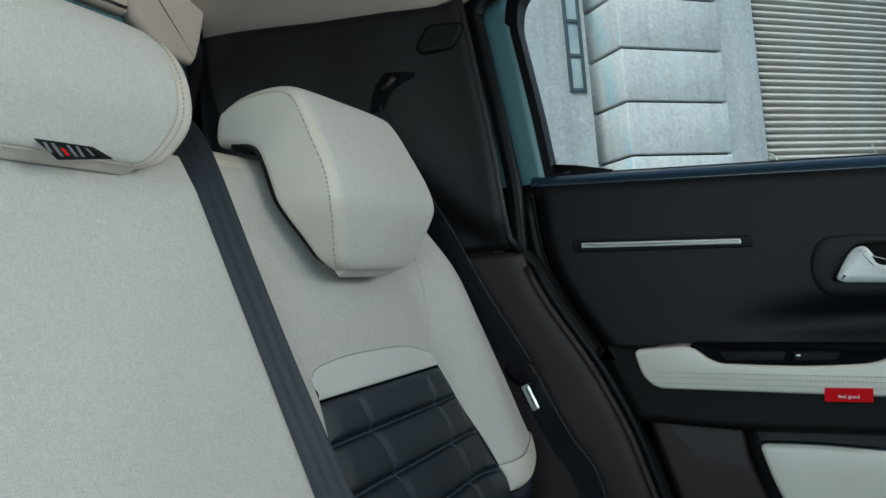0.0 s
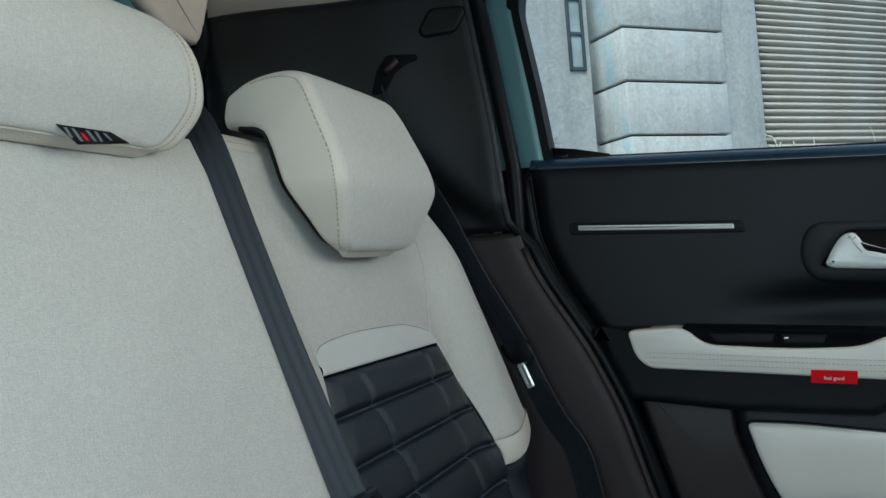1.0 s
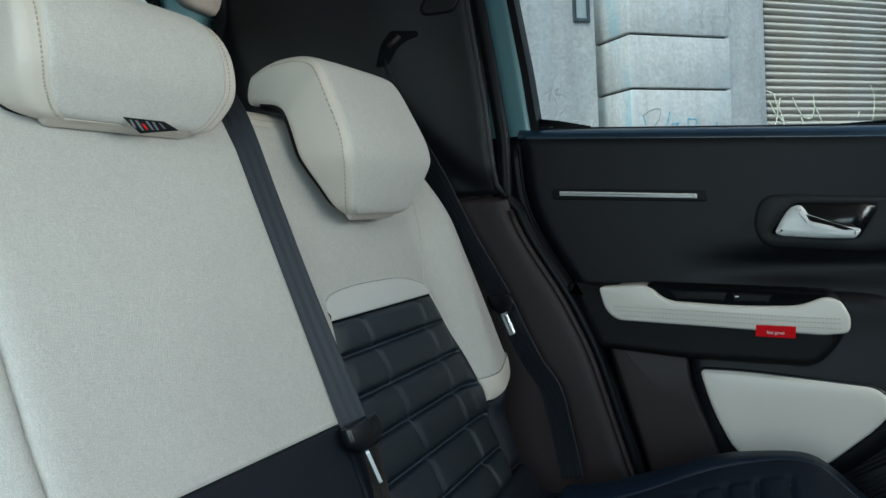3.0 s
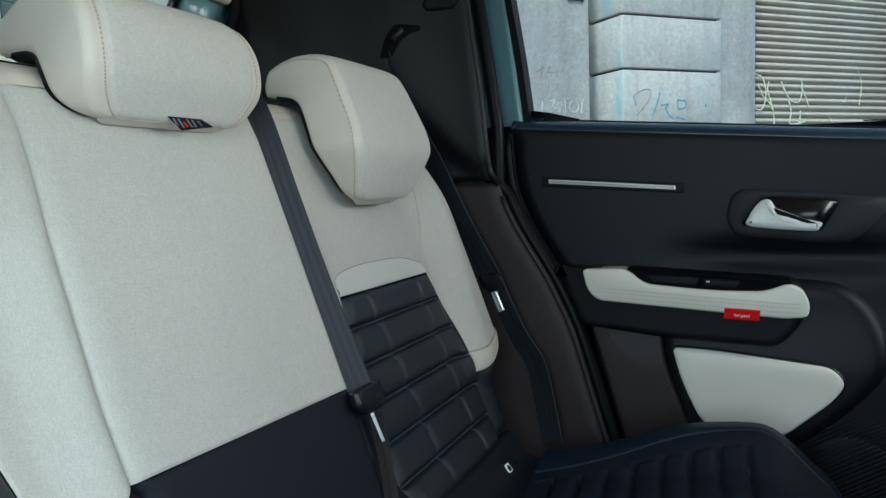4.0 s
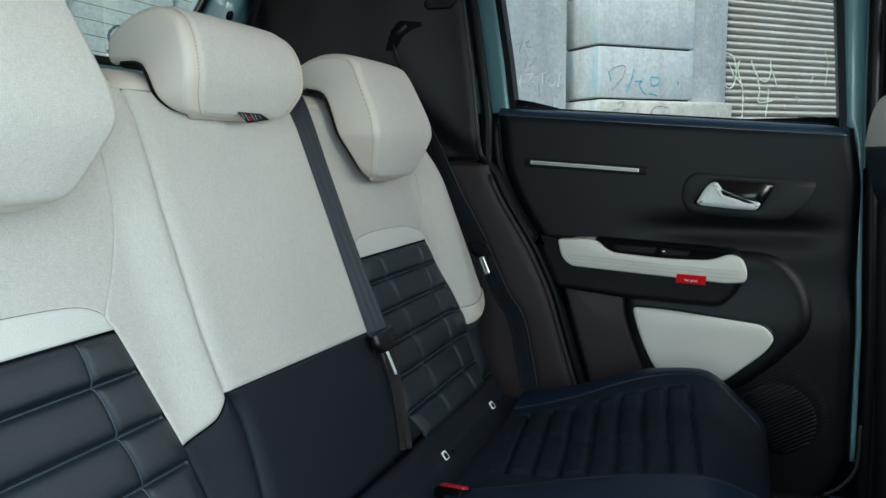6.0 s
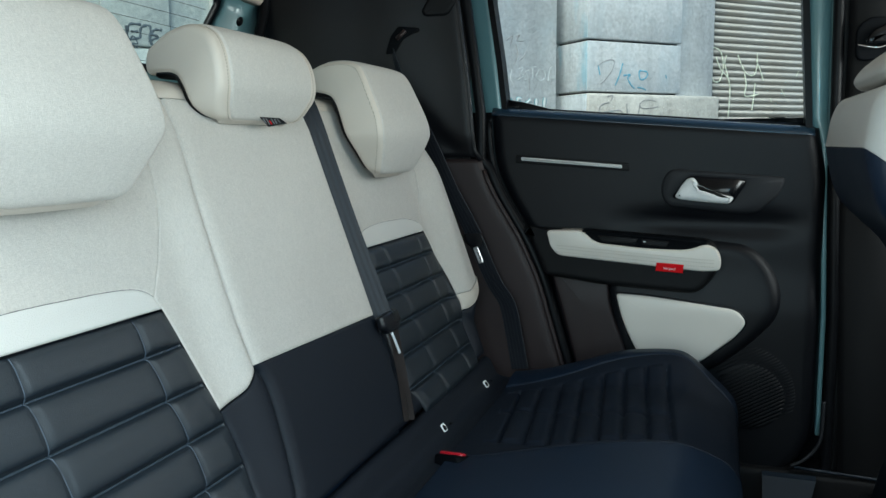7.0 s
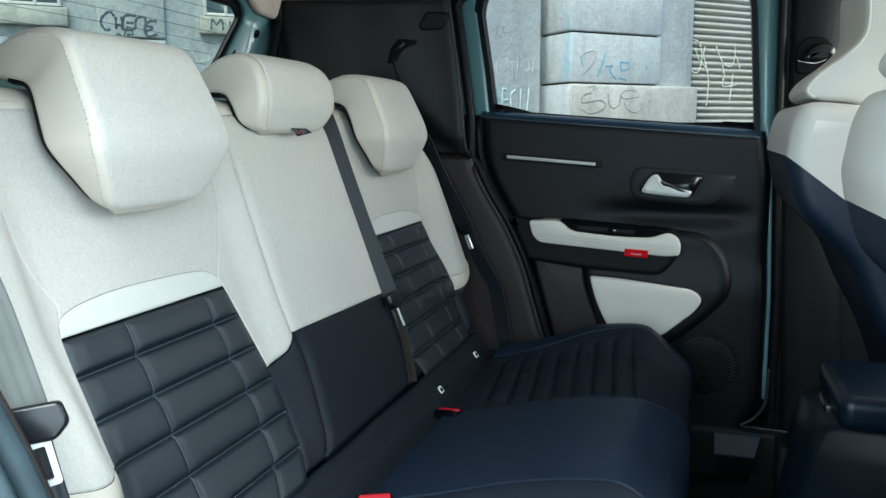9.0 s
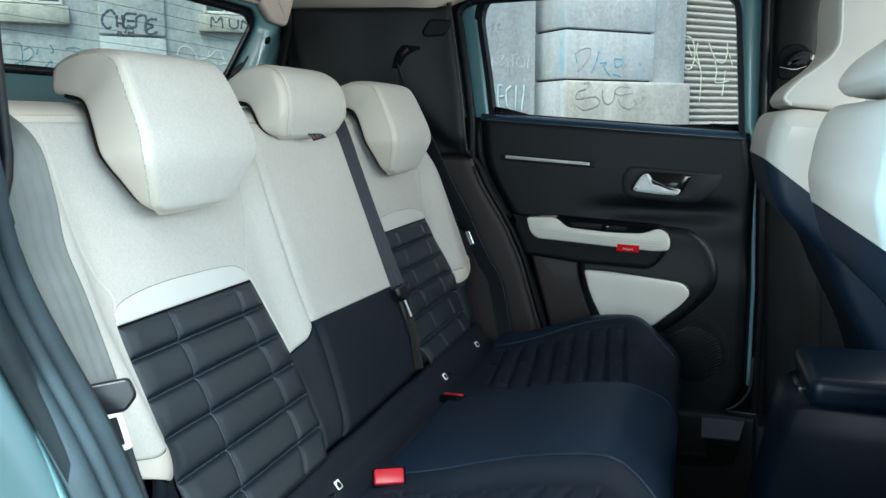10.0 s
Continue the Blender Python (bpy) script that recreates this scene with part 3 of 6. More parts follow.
# ---- tailgate ----
tailgate = thing("tailgate", "blue-green painted tailgate frame with heated rear window", "tailgate", kind="structure")


def gate(a, b, c=0.0):
    """A point of the leaning tailgate: a across, b height, c towards the cabin."""
    return Vector((-0.535 + 0.35 * (b - 1.28) + c, a, b))


def gate_ring(outer, inner, depth, base=0.0):
    loops = [[gate(p[0], p[1], base) for p in outer], [gate(p[0], p[1], base + depth) for p in outer],
             [gate(p[0], p[1], base + depth) for p in inner], [gate(p[0], p[1], base) for p in inner]]
    return rings(loops + [loops[0]], caps=False)


glass_line = fillet([(-0.49, 1.165), (0.425, 1.165), (0.4915, 1.319), (0.452, 1.346), (0.0, 1.352), (-0.455, 1.345), (-0.505, 1.318)], [0.03, 0.05, 0.035, 0.05, 0.1, 0.05, 0.035], 6)
outer_line = fillet([(-0.66, 0.90), (0.66, 0.90), (0.64, 1.33), (0.56, 1.40), (0.0, 1.42), (-0.56, 1.40), (-0.64, 1.33)], 0.04, 6)
part("gate_frame", gate_ring(outer_line, glass_line, 0.02, -0.012), TEAL, tailgate)
part("frit", gate_ring(glass_line, inset(glass_line, 0.016), 0.006, -0.016), GLOSS, tailgate, "black ceramic border")
pane = part("pane", slab(glass_line, 0.004, lambda a, b, c: gate(a, b, c - 0.022), 0.001, 1), GLASS_REAR, tailgate, "", False)
pane.visible_shadow = False
lines = bmesh.new()
for k in range(8):
    zz = 1.185 + 0.022 * k
    half = 0.40 + 0.010 * k
    tube([gate(-half + 2 * half * i / 12, zz + 0.004 * math.sin(math.pi * i / 12), -0.016) for i in range(13)], 0.0005, 4, bm=lines)
part("heating_wires", lines, JOINT, tailgate)
part("connector", tube([gate(0.475, 1.255, -0.004), gate(0.468, 1.240, 0.004), gate(0.455, 1.222, 0.006), gate(0.430, 1.190, 0.002)], 0.006, 6), TRIM_BROWN, tailgate)
part("gate_plug", rings([[gate(0.535 + r * math.cos(k * math.pi / 6), 1.283 + r * math.sin(k * math.pi / 6), h) for k in range(12)] for r, h in ((0.009, 0.006), (0.009, 0.012), (0.005, 0.014))]), RUBBER, tailgate)
for s in (1, -1):
    lining = fillet([(s * 0.44, 1.352), (s * 0.505, 1.322), (s * 0.578, 1.318), (s * 0.572, 1.43), (s * 0.40, 1.43)], 0.012)
    part("upper_lining", slab(lining, 0.02, lambda a, b, c: gate(a, b, 0.01 + c), 0.008), HEADLINER, tailgate, "beige upper lining")
    part("gate_seal", tube(smooth_path([(-0.500, s * 0.500, 1.402), (-0.496, s * 0.535, 1.384), (-0.492, s * 0.566, 1.364), (-0.490, s * 0.579, 1.34), (-0.490, s * 0.574, 1.31), (-0.490, s * 0.556, 1.27), (-0.490, s * 0.530, 1.21), (-0.490, s * 0.505, 1.13), (-0.490, s * 0.495, 1.06)], 5), 0.010, 8), RUBBER, tailgate)
part("header_lining", slab(fillet([(-0.44, 1.352), (0.44, 1.352), (0.40, 1.43), (-0.40, 1.43)], 0.01), 0.02, lambda a, b, c: gate(a, b, 0.008 + c), 0.008), HEADLINER, tailgate)

# ---- rear door on the closed side ----
door = thing("door_1", "closed rear car door with black lining and pale armrest", "car door", kind="structure")


def door_y(x, z):
    """The lining's face: a shallow hollow under the handle, a bulge low down."""
    y = 0.735 + 0.019 * math.exp(-((z - 0.874) / (0.022 if z > 0.874 else 0.018)) ** 2) * smoothstep((x - 0.16) / 0.20) * smoothstep((0.60 - x) / 0.12)
    return y - 0.014 * smoothstep((0.80 - z) / 0.10)


def lining(a, b):
    return Vector((a, door_y(a, b), b))


def door_front(z):
    return 0.602 - 0.02 * smoothstep((z - 0.95) / 0.15) - 0.13 * (1 - math.sqrt(max(0, 1 - (max(0, 0.50 - z) / 0.14) ** 2)))


part("lining", panel(lining, lambda v: (rear_edge(0.37 + (belt_z(-0.055) - 0.37) * v), 0.37 + (belt_z(-0.055) - 0.37) * v),
                     lambda v: (door_front(0.37 + (belt_z(0.585) - 0.37) * v), 0.37 + (belt_z(0.585) - 0.37) * v),
                     lambda u: (0.185 + 0.27 * u, 0.37), lambda u: (-0.055 + 0.637 * u, belt_z(-0.055 + 0.637 * u)), 60, 70, 0.032, 0.030), DOOR_SKIN, door)
part("belt_ledge", sheet(lambda u, v: Vector((-0.055 + 0.637 * u, 0.762 + 0.03 * v, belt_z(-0.055 + 0.637 * u) - 0.001 + 0.001 * v)), 20, 3, (0, 0, -0.03)), TRIM, door)


def top_skin(u, v):
    """The upper edge of the lining, where it turns over under the glass."""
    x = -0.050 + 0.625 * u
    d = 0.017 * (1 - v)
    y = 0.735 + 0.032 * (1 - math.sqrt(max(0.0, 1 - (1 - d / 0.030) ** 2)))
    return Vector((x, y - 0.0006, belt_z(x) - d + 0.0008))


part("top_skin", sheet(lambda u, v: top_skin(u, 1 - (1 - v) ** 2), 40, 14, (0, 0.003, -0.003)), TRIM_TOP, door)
part("shell", rbox(0.17, 0.585, 0.80, 0.84, 0.40, 1.03, 0.01), TEAL, door)
# Black backing sheet added behind the door to block daylight through the gap.
part("leak_backing", sheet(lambda u, v: Vector((0.12 + 0.66 * u, 0.79, 0.28 + 0.80 * v)), 4, 4, (0, 0.008, 0)), RUBBER, door)


def on_door(off=0.0):
    return lambda a, b, c: Vector((a, door_y(a, b) - off - c, b))


strip_bed = fillet([(0.003, 1.011), (0.238, 0.9935), (0.238, 0.977), (0.003, 0.9935)], 0.006)
part("strip_bed", slab(strip_bed, 0.0025, on_door(-0.001), 0.002), TRIM, door)
part("bright_strip", slab(fillet([(0.016, 1.0058), (0.223, 0.9898), (0.223, 0.9828), (0.016, 0.9988)], 0.002), 0.007, on_door(0), 0.003), SILVER, door, "satin silver strip", False)


def even(poly, n):
    """n points evenly along a closed line."""
    pts = [Vector(p) for p in poly]
    seg = [(pts[(i + 1) % len(pts)] - pts[i]).length for i in range(len(pts))]
    total, out, i, acc = sum(seg), [], 0, 0.0
    for k in range(n):
        want = total * k / n
        while acc + seg[i] < want:
            acc += seg[i]
            i += 1
        out.append(pts[i].lerp(pts[(i + 1) % len(pts)], (want - acc) / max(seg[i], 1e-9)))
    return out


bezel_out = even(fillet([(0.297, 0.944), (0.312, 0.984), (0.529, 0.968), (0.520, 0.934), (0.480, 0.898), (0.452, 0.895), (0.310, 0.907)], [0.02, 0.022, 0.010, 0.03, 0.04, 0.03, 0.02], 6), 60)
bezel_in = even(fillet([(0.321, 0.926), (0.352, 0.9695), (0.461, 0.962), (0.434, 0.915)], [0.006, 0.012, 0.010, 0.008], 6), 60)
shift = min(range(60), key=lambda k: (bezel_in[k] - bezel_out[0]).length)
bezel_in = bezel_in[shift:] + bezel_in[:shift]
place = on_door(0)
part("handle_bezel", rings([[place(p.x, p.y, h) for p in q] for q, h in ((bezel_out, -0.002), (inset(bezel_out, 0.001), 0.006), (inset(bezel_out, 0.005), 0.009), (inset(bezel_in, -0.003), 0.009), (bezel_in, 0.007))], caps=False), TRIM_GREY, door, "dark grey handle surround")
part("handle_cup", rings([[place(p.x, p.y, h) for p in q] for q, h in ((bezel_in, 0.0085), (bezel_in, 0.004), (inset(bezel_in, 0.003), -0.004), (inset(bezel_in, 0.008), -0.010), (inset(bezel_in, 0.015), -0.013))]), HANDLE_CUP, door)
lever = fillet([(0.327, 0.928), (0.340, 0.952), (0.350, 0.964), (0.362, 0.9665), (0.369, 0.957), (0.375, 0.943), (0.438, 0.929), (0.429, 0.916), (0.390, 0.918), (0.336, 0.923)], [0.006, 0.01, 0.008, 0.008, 0.008, 0.014, 0.006, 0.006, 0.01, 0.005], 5)
part("lever", slab(lever, 0.026, lambda a, b, c: place(a, b, 0.002 + c * (0.55 + 0.45 * smoothstep((a - 0.345) / 0.05))), 0.008, 5), SILVER, door, "satin silver door release lever")
# raised lower console of the door with pocket, pale insert and speaker
bulge = fillet([(0.19, 0.842), (0.420, 0.842), (0.472, 0.835), (0.513, 0.795), (0.531, 0.747), (0.525, 0.698), (0.484, 0.650), (0.441, 0.611), (0.385, 0.570), (0.24, 0.545), (0.205, 0.70)], [0.02, 0.05, 0.04, 0.04, 0.04, 0.05, 0.05, 0.05, 0.05, 0.03, 0.05], 6)
bulge_mid = Vector((0.365, 0.70))
console_loops = [[on_door(0)(*bulge_mid.lerp(p, f), h) for p in bulge] for f, h in ((1.02, -0.004), (1.0, -0.0005), (0.985, 0.0040), (0.965, 0.0085), (0.935, 0.0122), (0.90, 0.0146), (0.86, 0.0158), (0.80, 0.016), (0.7, 0.016), (0.55, 0.016), (0.4, 0.016), (0.25, 0.016), (0.1, 0.016), (0.02, 0.016))]
part("lower_console", rings(console_loops), DOOR_SKIN, door)
part("side_pocket", soft_slab(fillet([(0.080, 0.785), (0.202, 0.765), (0.207, 0.715), (0.218, 0.680), (0.245, 0.61), (0.262, 0.55), (0.150, 0.55)], 0.012), 0.0175, on_door(0), 0.006), TRIM_BROWN, door, "dark brown panel")
insert_line = fillet([(0.219, 0.733), (0.280, 0.731), (0.450, 0.713), (0.470, 0.690), (0.452, 0.662), (0.380, 0.599), (0.268, 0.606), (0.235, 0.675)], [0.010, 0.05, 0.020, 0.014, 0.02, 0.02, 0.03, 0.06], 6)
part("insert_seam", soft_slab(inset(insert_line, -0.003), 0.010, on_door(0.010), 0.003), GLOSS, door)
part("pale_insert", soft_slab(insert_line, 0.013, on_door(0.012), 0.006, 4), DOOR_PALE, door, "off-white padded insert")
# armrest: dark carrier, pale padded top with stitching, grip hollow with window switch
carrier = fillet([(0.030, 0.862), (0.405, 0.846), (0.418, 0.800), (0.402, 0.768), (0.374, 0.741), (0.338, 0.743), (0.207, 0.749), (0.075, 0.764), (0.060, 0.798)], [0.004, 0.02, 0.02, 0.03, 0.03, 0.05, 0.03, 0.01, 0.02], 6)
part("armrest_carrier", slab(carrier, 0.040, on_door(0), 0.014, 4), TRIM, door)
grip = fillet([(0.146, 0.861), (0.394, 0.846), (0.391, 0.834), (0.355, 0.822), (0.280, 0.821), (0.176, 0.830)], [0.01, 0.012, 0.012, 0.02, 0.03, 0.02], 6)
# Raised plate whose deep black gives the hollow its shaded look.
part("grip_hollow", slab(grip, 0.042, on_door(0), 0.005, 3), TRIM_DEEP, door, "deep black plate for the shaded grip hollow")
part("grip_ledge", slab(fillet([(0.182, 0.8515), (0.262, 0.8470), (0.258, 0.8350), (0.192, 0.8385)], 0.003), 0.0025, on_door(0.042), 0.0015), TRIM, door)
pad = fillet([(0.080, 0.858), (0.152, 0.860), (0.177, 0.836), (0.282, 0.827), (0.356, 0.827), (0.388, 0.840), (0.408, 0.833), (0.419, 0.810), (0.416, 0.790), (0.384, 0.787), (0.104, 0.808), (0.088, 0.825)], [0.008, 0.016, 0.03, 0.05, 0.03, 0.016, 0.012, 0.012, 0.008, 0.01, 0.012, 0.01], 7)
armrest = part("armrest_pad", slab(pad, 0.052, on_door(0), 0.0045, 4), DOOR_PALE, door, "off-white padded armrest with stitching")
for off in (0.006, 0.013, 0.019):
    st = bmesh.new()
    n = 62
    for k in range(n):
        x0 = 0.102 + 0.305 * k / n
        z0 = 0.812 - 0.0665 * (x0 - 0.104) + off - 0.002 + (0.02 * max(0, x0 - 0.36))
        tube([Vector((x0, door_y(x0, z0) - 0.0525, z0)), Vector((x0 + 0.0032, door_y(x0, z0) - 0.0525, z0 - 0.0002))], 0.0006, 4, bm=st)
    part("stitching", st, THREAD, armrest)
part("window_switch", slab(fillet([(0.268, 0.846), (0.322, 0.843), (0.316, 0.832), (0.270, 0.834)], 0.003), 0.0035, on_door(0.042), 0.002), TRIM, door)
part("switch_mark", slab([(0.272, 0.842), (0.277, 0.842), (0.277, 0.840), (0.272, 0.840)], 0.001, on_door(0.0455), 0.0002, 1), WHITE_PRINT, door)
label_tag = part("fabric_tag", slab([(0.299, 0.802), (0.350, 0.7995), (0.3485, 0.7835), (0.2975, 0.786)], 0.0015, on_door(0.0535), 0.0005, 1), RED, door, "small red woven tag with white lettering", False)


def lettering(name, body, size, origin, right, up, material, parent, depth=0.0004):
    """Flat letters as a mesh, laid on a plane."""
    cu = bpy.data.curves.new(name, 'FONT')
    cu.body, cu.size, cu.extrude, cu.align_x, cu.align_y = body, size, depth, 'CENTER', 'CENTER'
    tmp = bpy.data.objects.new(name, cu)
    scene.collection.objects.link(tmp)
    dg = bpy.context.evaluated_depsgraph_get()
    me = bpy.data.meshes.new_from_object(tmp.evaluated_get(dg))
    bpy.data.objects.remove(tmp)
    r, u = Vector(right).normalized(), Vector(up).normalized()
    m = Matrix((r, u, r.cross(u))).transposed().to_4x4()
    m.translation = origin
    me.transform(m)
    me.materials.clear()
    me.materials.append(material)
    ob = new(name, me)
    ob.parent = parent
    return ob


lettering("lettering", "feel good", 0.0060, (0.3236, door_y(0.324, 0.793) - 0.0556, 0.7912), (1, 0, -0.049), (0.02, 0, 1), WHITE_PRINT, label_tag)
# speaker grille: slanting slats over a dark round bed, fading into fine ribs around it
d_sl, n_sl = Vector((0.86, 0.51)), Vector((-0.51, 0.86))
SPK = Vector((0.478, 0.536))
bed = [(SPK.x + 0.066 * math.cos(2 * math.pi * k / 40), SPK.y + 0.066 * math.sin(2 * math.pi * k / 40)) for k in range(40)]
part("speaker_bed", slab(bed, 0.0012, on_door(-0.001), 0.0006), RUBBER, door, "dark speaker opening")
grille, ribs = bmesh.new(), bmesh.new()
for k in range(-16, 17):
    off = 0.0066 * k
    if abs(off) < 0.064:
        w = math.sqrt(0.066 ** 2 - off ** 2)
        tube([on_door(0.0012)(p.x, p.y, 0) for p in (SPK + n_sl * off + d_sl * w * q for q in (-1, -0.5, 0, 0.5, 1))], 0.0016, 5, bm=grille)
for k in range(-10, 22):
    off = 0.0058 * k
    inner = math.sqrt(max(0.0, 0.069 ** 2 - off ** 2))
    outer = math.sqrt(max(0.0, 0.100 ** 2 - (off - 0.012) ** 2))
    for q0, q1 in ((inner, outer - 0.010), (-0.030, outer - 0.010)) if inner == 0 else ((inner, outer - 0.010),):
        a, b = SPK + n_sl * off + d_sl * q0, SPK + n_sl * off + d_sl * q1
        if q1 - q0 > 0.006 and b.x < 0.572:
            tube([on_door(-0.0002)(p.x, p.y, 0) for p in (a, a.lerp(b, 0.5), b)], 0.0011, 4, bm=ribs)
tagged(part("speaker_grille", grille, DOOR_SKIN, door, "slanting black speaker slats"), kind="stuff")
tagged(part("grille_ribs", ribs, DOOR_SKIN, door, "fine black ribs round the speaker"), kind="stuff")
# window of the rear door
win_line = [(-0.020, 1.085), (-0.034, 1.20), (-0.048, 1.29), (-0.055, 1.335), (-0.050, 1.368), (-0.034, 1.390), (0.0, 1.402), (0.48, 1.384), (0.520, 1.371), (0.538, 1.352), (0.544, 1.328), (0.561, 1.09), (0.564, 1.04)]
win_frame = thing("window_1", "rear door window with black rubber frame", "car window", kind="structure")
glass_line2 = fillet(win_line, 0.012, 4)
frame_out = [Vector((p[0] + (0.007 if p[0] < 0.0 and p[1] < 1.34 else -0.007 if p[0] > 0.5 else 0.0), p[1])) for p in inset(glass_line2, -0.016)]
for name, outer, inner, y0, y1, m in (("window_frame", inset(glass_line2, -0.070), frame_out, 0.765, 0.785, TEAL), ("window_seal", frame_out, inset(glass_line2, 0.003), 0.752, 0.790, RUBBER)):
    loops = [[Vector((p[0], y, p[1])) for p in q] for q, y in ((outer, y1), (outer, y0), (inner, y0), (inner, y1), (outer, y1))]
    part(name, rings(loops, caps=False), m, win_frame, smooth=False)
pane2 = part("pane", slab(glass_line2, 0.004, lambda a, b, c: Vector((a, 0.780 - c, b)), 0.001, 1), GLASS, win_frame, "", False)
pane2.visible_shadow = False
part("sill_seal", tube(smooth_path([(-0.03, 0.772, 1.112), (0.0, 0.772, 1.110), (0.03, 0.776, 1.103), (0.56, 0.776, 1.062)], 4), 0.006, 6), RUBBER, win_frame)
part("seal_wedge", slab([(-0.030, 1.128), (0.010, 1.121), (0.062, 1.1075), (0.062, 1.096), (-0.030, 1.100)], 0.006, lambda a, b, c: Vector((a, 0.776 - c, b)), 0.001, 1), RUBBER, win_frame)
part("glass_mark", slab([(0.495, 1.082), (0.525, 1.081), (0.525, 1.079), (0.495, 1.080)], 0.0005, lambda a, b, c: Vector((a, 0.7745 - c, b)), 0.0001, 1), TRIM, win_frame)


# ---- rear bench ----
def back_x(z):
    """The front face of the backrest, leaning back."""
    return -0.047 - 0.36 * (z - 0.71) - 0.10 * max(0, z - 1.055) ** 1.0 - 3.0 * max(0, z - 1.075) ** 2


def back_surf(c):
    """Surface of a seat: c is its middle; hollow between bolsters for the outer seats."""
    def surf(a, b):
        x = back_x(b)
        if c:
            d = abs(a - c)
            x -= 0.017 * smoothstep((0.208 - d) / 0.056) * smoothstep((b - 0.60) / 0.1) * (1 - 0.5 * smoothstep((b - 0.95) / 0.12))
            i = abs(a)
            x += 0.020 * smoothstep((i - lerp([(0.74, 0.505), (0.88, 0.545)], b)) / 0.05) * smoothstep((b - 0.68) / 0.06) * (1 - smoothstep((b - 0.96) / 0.12))
        return Vector((x, a, b))
    return surf


SEAM_UP = [(0.790, 0.157), (0.849, 0.1595), (0.887, 0.158), (0.93, 0.1565), (0.973, 0.155), (1.0165, 0.151), (1.053, 0.149), (1.088, 0.151)]


def outer_seat(s):
    """One outer backrest: s is 1 for the closed side, -1 for the open one."""
    name = "rear_backrest"
    ob = thing(name, "pale grey and black quilted outer rear seat backrest", "car seat", "rear backrests")
    c = s * 0.370
    surf = back_surf(c)
    Y = lambda i: c + s * (i - 0.370)      # i: distance from the car's middle

    def line(pts):
        return lambda t: (Y(lerp([(k / (len(pts) - 1), p[0]) for k, p in enumerate(pts)], t)), lerp([(k / (len(pts) - 1), p[1]) for k, p in enumerate(pts)], t))

    def soft(pts, n=5):
        q = smooth_path([(p[0], p[1], 0) for p in pts], n)
        return line([(p.x, p.y) for p in q])
    # edges and seams of the quilting, as height and distance from the car's middle
    if s > 0:
        quilt_in = [(0.600, 0.240), (0.653, 0.216), (0.697, 0.211), (0.743, 0.214), (0.787, 0.222), (0.831, 0.232), (0.869, 0.242)]
        quilt_out = [(0.600, 0.515), (0.653, 0.536), (0.700, 0.541), (0.746, 0.534), (0.790, 0.533), (0.831, 0.527), (0.869, 0.514)]
        col_in = [(0.650, 0.330), (0.697, 0.334), (0.743, 0.330), (0.789, 0.3204), (0.8333, 0.3096), (0.869, 0.301)]
        col_out = [(0.650, 0.462), (0.697, 0.470), (0.743, 0.470), (0.802, 0.466), (0.836, 0.463), (0.869, 0.4615)]
    else:
        quilt_in = [(0.600, 0.250), (0.618, 0.242), (0.653, 0.218), (0.697, 0.2115), (0.743, 0.217), (0.756, 0.2195), (0.787, 0.2285), (0.831, 0.241), (0.869, 0.2526)]
        quilt_out = [(0.600, 0.515), (0.653, 0.521), (0.698, 0.522), (0.746, 0.525), (0.787, 0.5223), (0.831, 0.526), (0.869, 0.527)]
        col_in = [(0.623, 0.3137), (0.657, 0.2845), (0.699, 0.277), (0.7445, 0.280), (0.788, 0.2885), (0.8335, 0.2966), (0.869, 0.299)]
        col_out = [(0.623, 0.440), (0.6495, 0.433), (0.695, 0.424), (0.743, 0.4284), (0.788, 0.434), (0.8327, 0.4393), (0.869, 0.441)]
    seam_low = [(0.622, 0.183), (0.635, 0.168), (0.65, 0.158), (0.70, 0.149), (0.745, 0.144), (0.765, 0.145), (0.78, 0.150), (0.790, 0.157)] if s < 0 else [(0.622, 0.168), (0.790, 0.168)]
    q_in, q_out = quilt_in[-1][1], quilt_out[-1][1]
    i_in = 0.168 if s > 0 else 0.1568

    seam_up = SEAM_UP if s < 0 else [(0.79, i_in), (1.09, i_in)]

    def edge_line(table, z0, z1, d=0.0):
        return lambda t: (Y(lerp(table, z0 + (z1 - z0) * t) + d), z0 + (z1 - z0) * t)

    def add(nm, left, right, low, high, nu, nv, m, drop=0.006, r=0.012, extra=None, label="", sink=0.0):
        if s < 0:
            left, right = right, left
            if isinstance(drop, tuple):
                drop, r = (drop[1], drop[0], *drop[2:]), (r[1], r[0], *r[2:])
            lo, hi = low, high
            low, high = (lambda u: lo(1 - u)), (lambda u: hi(1 - u))
        return part(nm, panel(surf, left, right, low, high, nu, nv, drop, r, extra, sink), m, ob, label)
    TOP = 1.108
    # upper edge of the pale band
    if s > 0:
        arch = [(0.2415, 0.882), (0.245, 0.8905), (0.261, 0.8975), (0.300, 0.9012), (0.3405, 0.9024), (0.400, 0.9013), (0.4443, 0.8993), (0.4812, 0.8921), (0.4985, 0.8875), (0.505, 0.884)]
    else:
        arch = [(0.259, 0.882), (0.2655, 0.8875), (0.2825, 0.8942), (0.315, 0.8976), (0.365, 0.8993), (0.420, 0.9003), (0.465, 0.8985), (0.4985, 0.8945), (0.516, 0.8895), (0.5235, 0.884)]
    b_in, b_out = arch[0][0], arch[-1][0]
    seam_in = [(b_in, 0.882), (0.240, 0.908), (0.224, 0.933), (0.212, 0.958), (0.206, 0.99), (0.206, 1.04), (0.210, TOP - 0.02)]
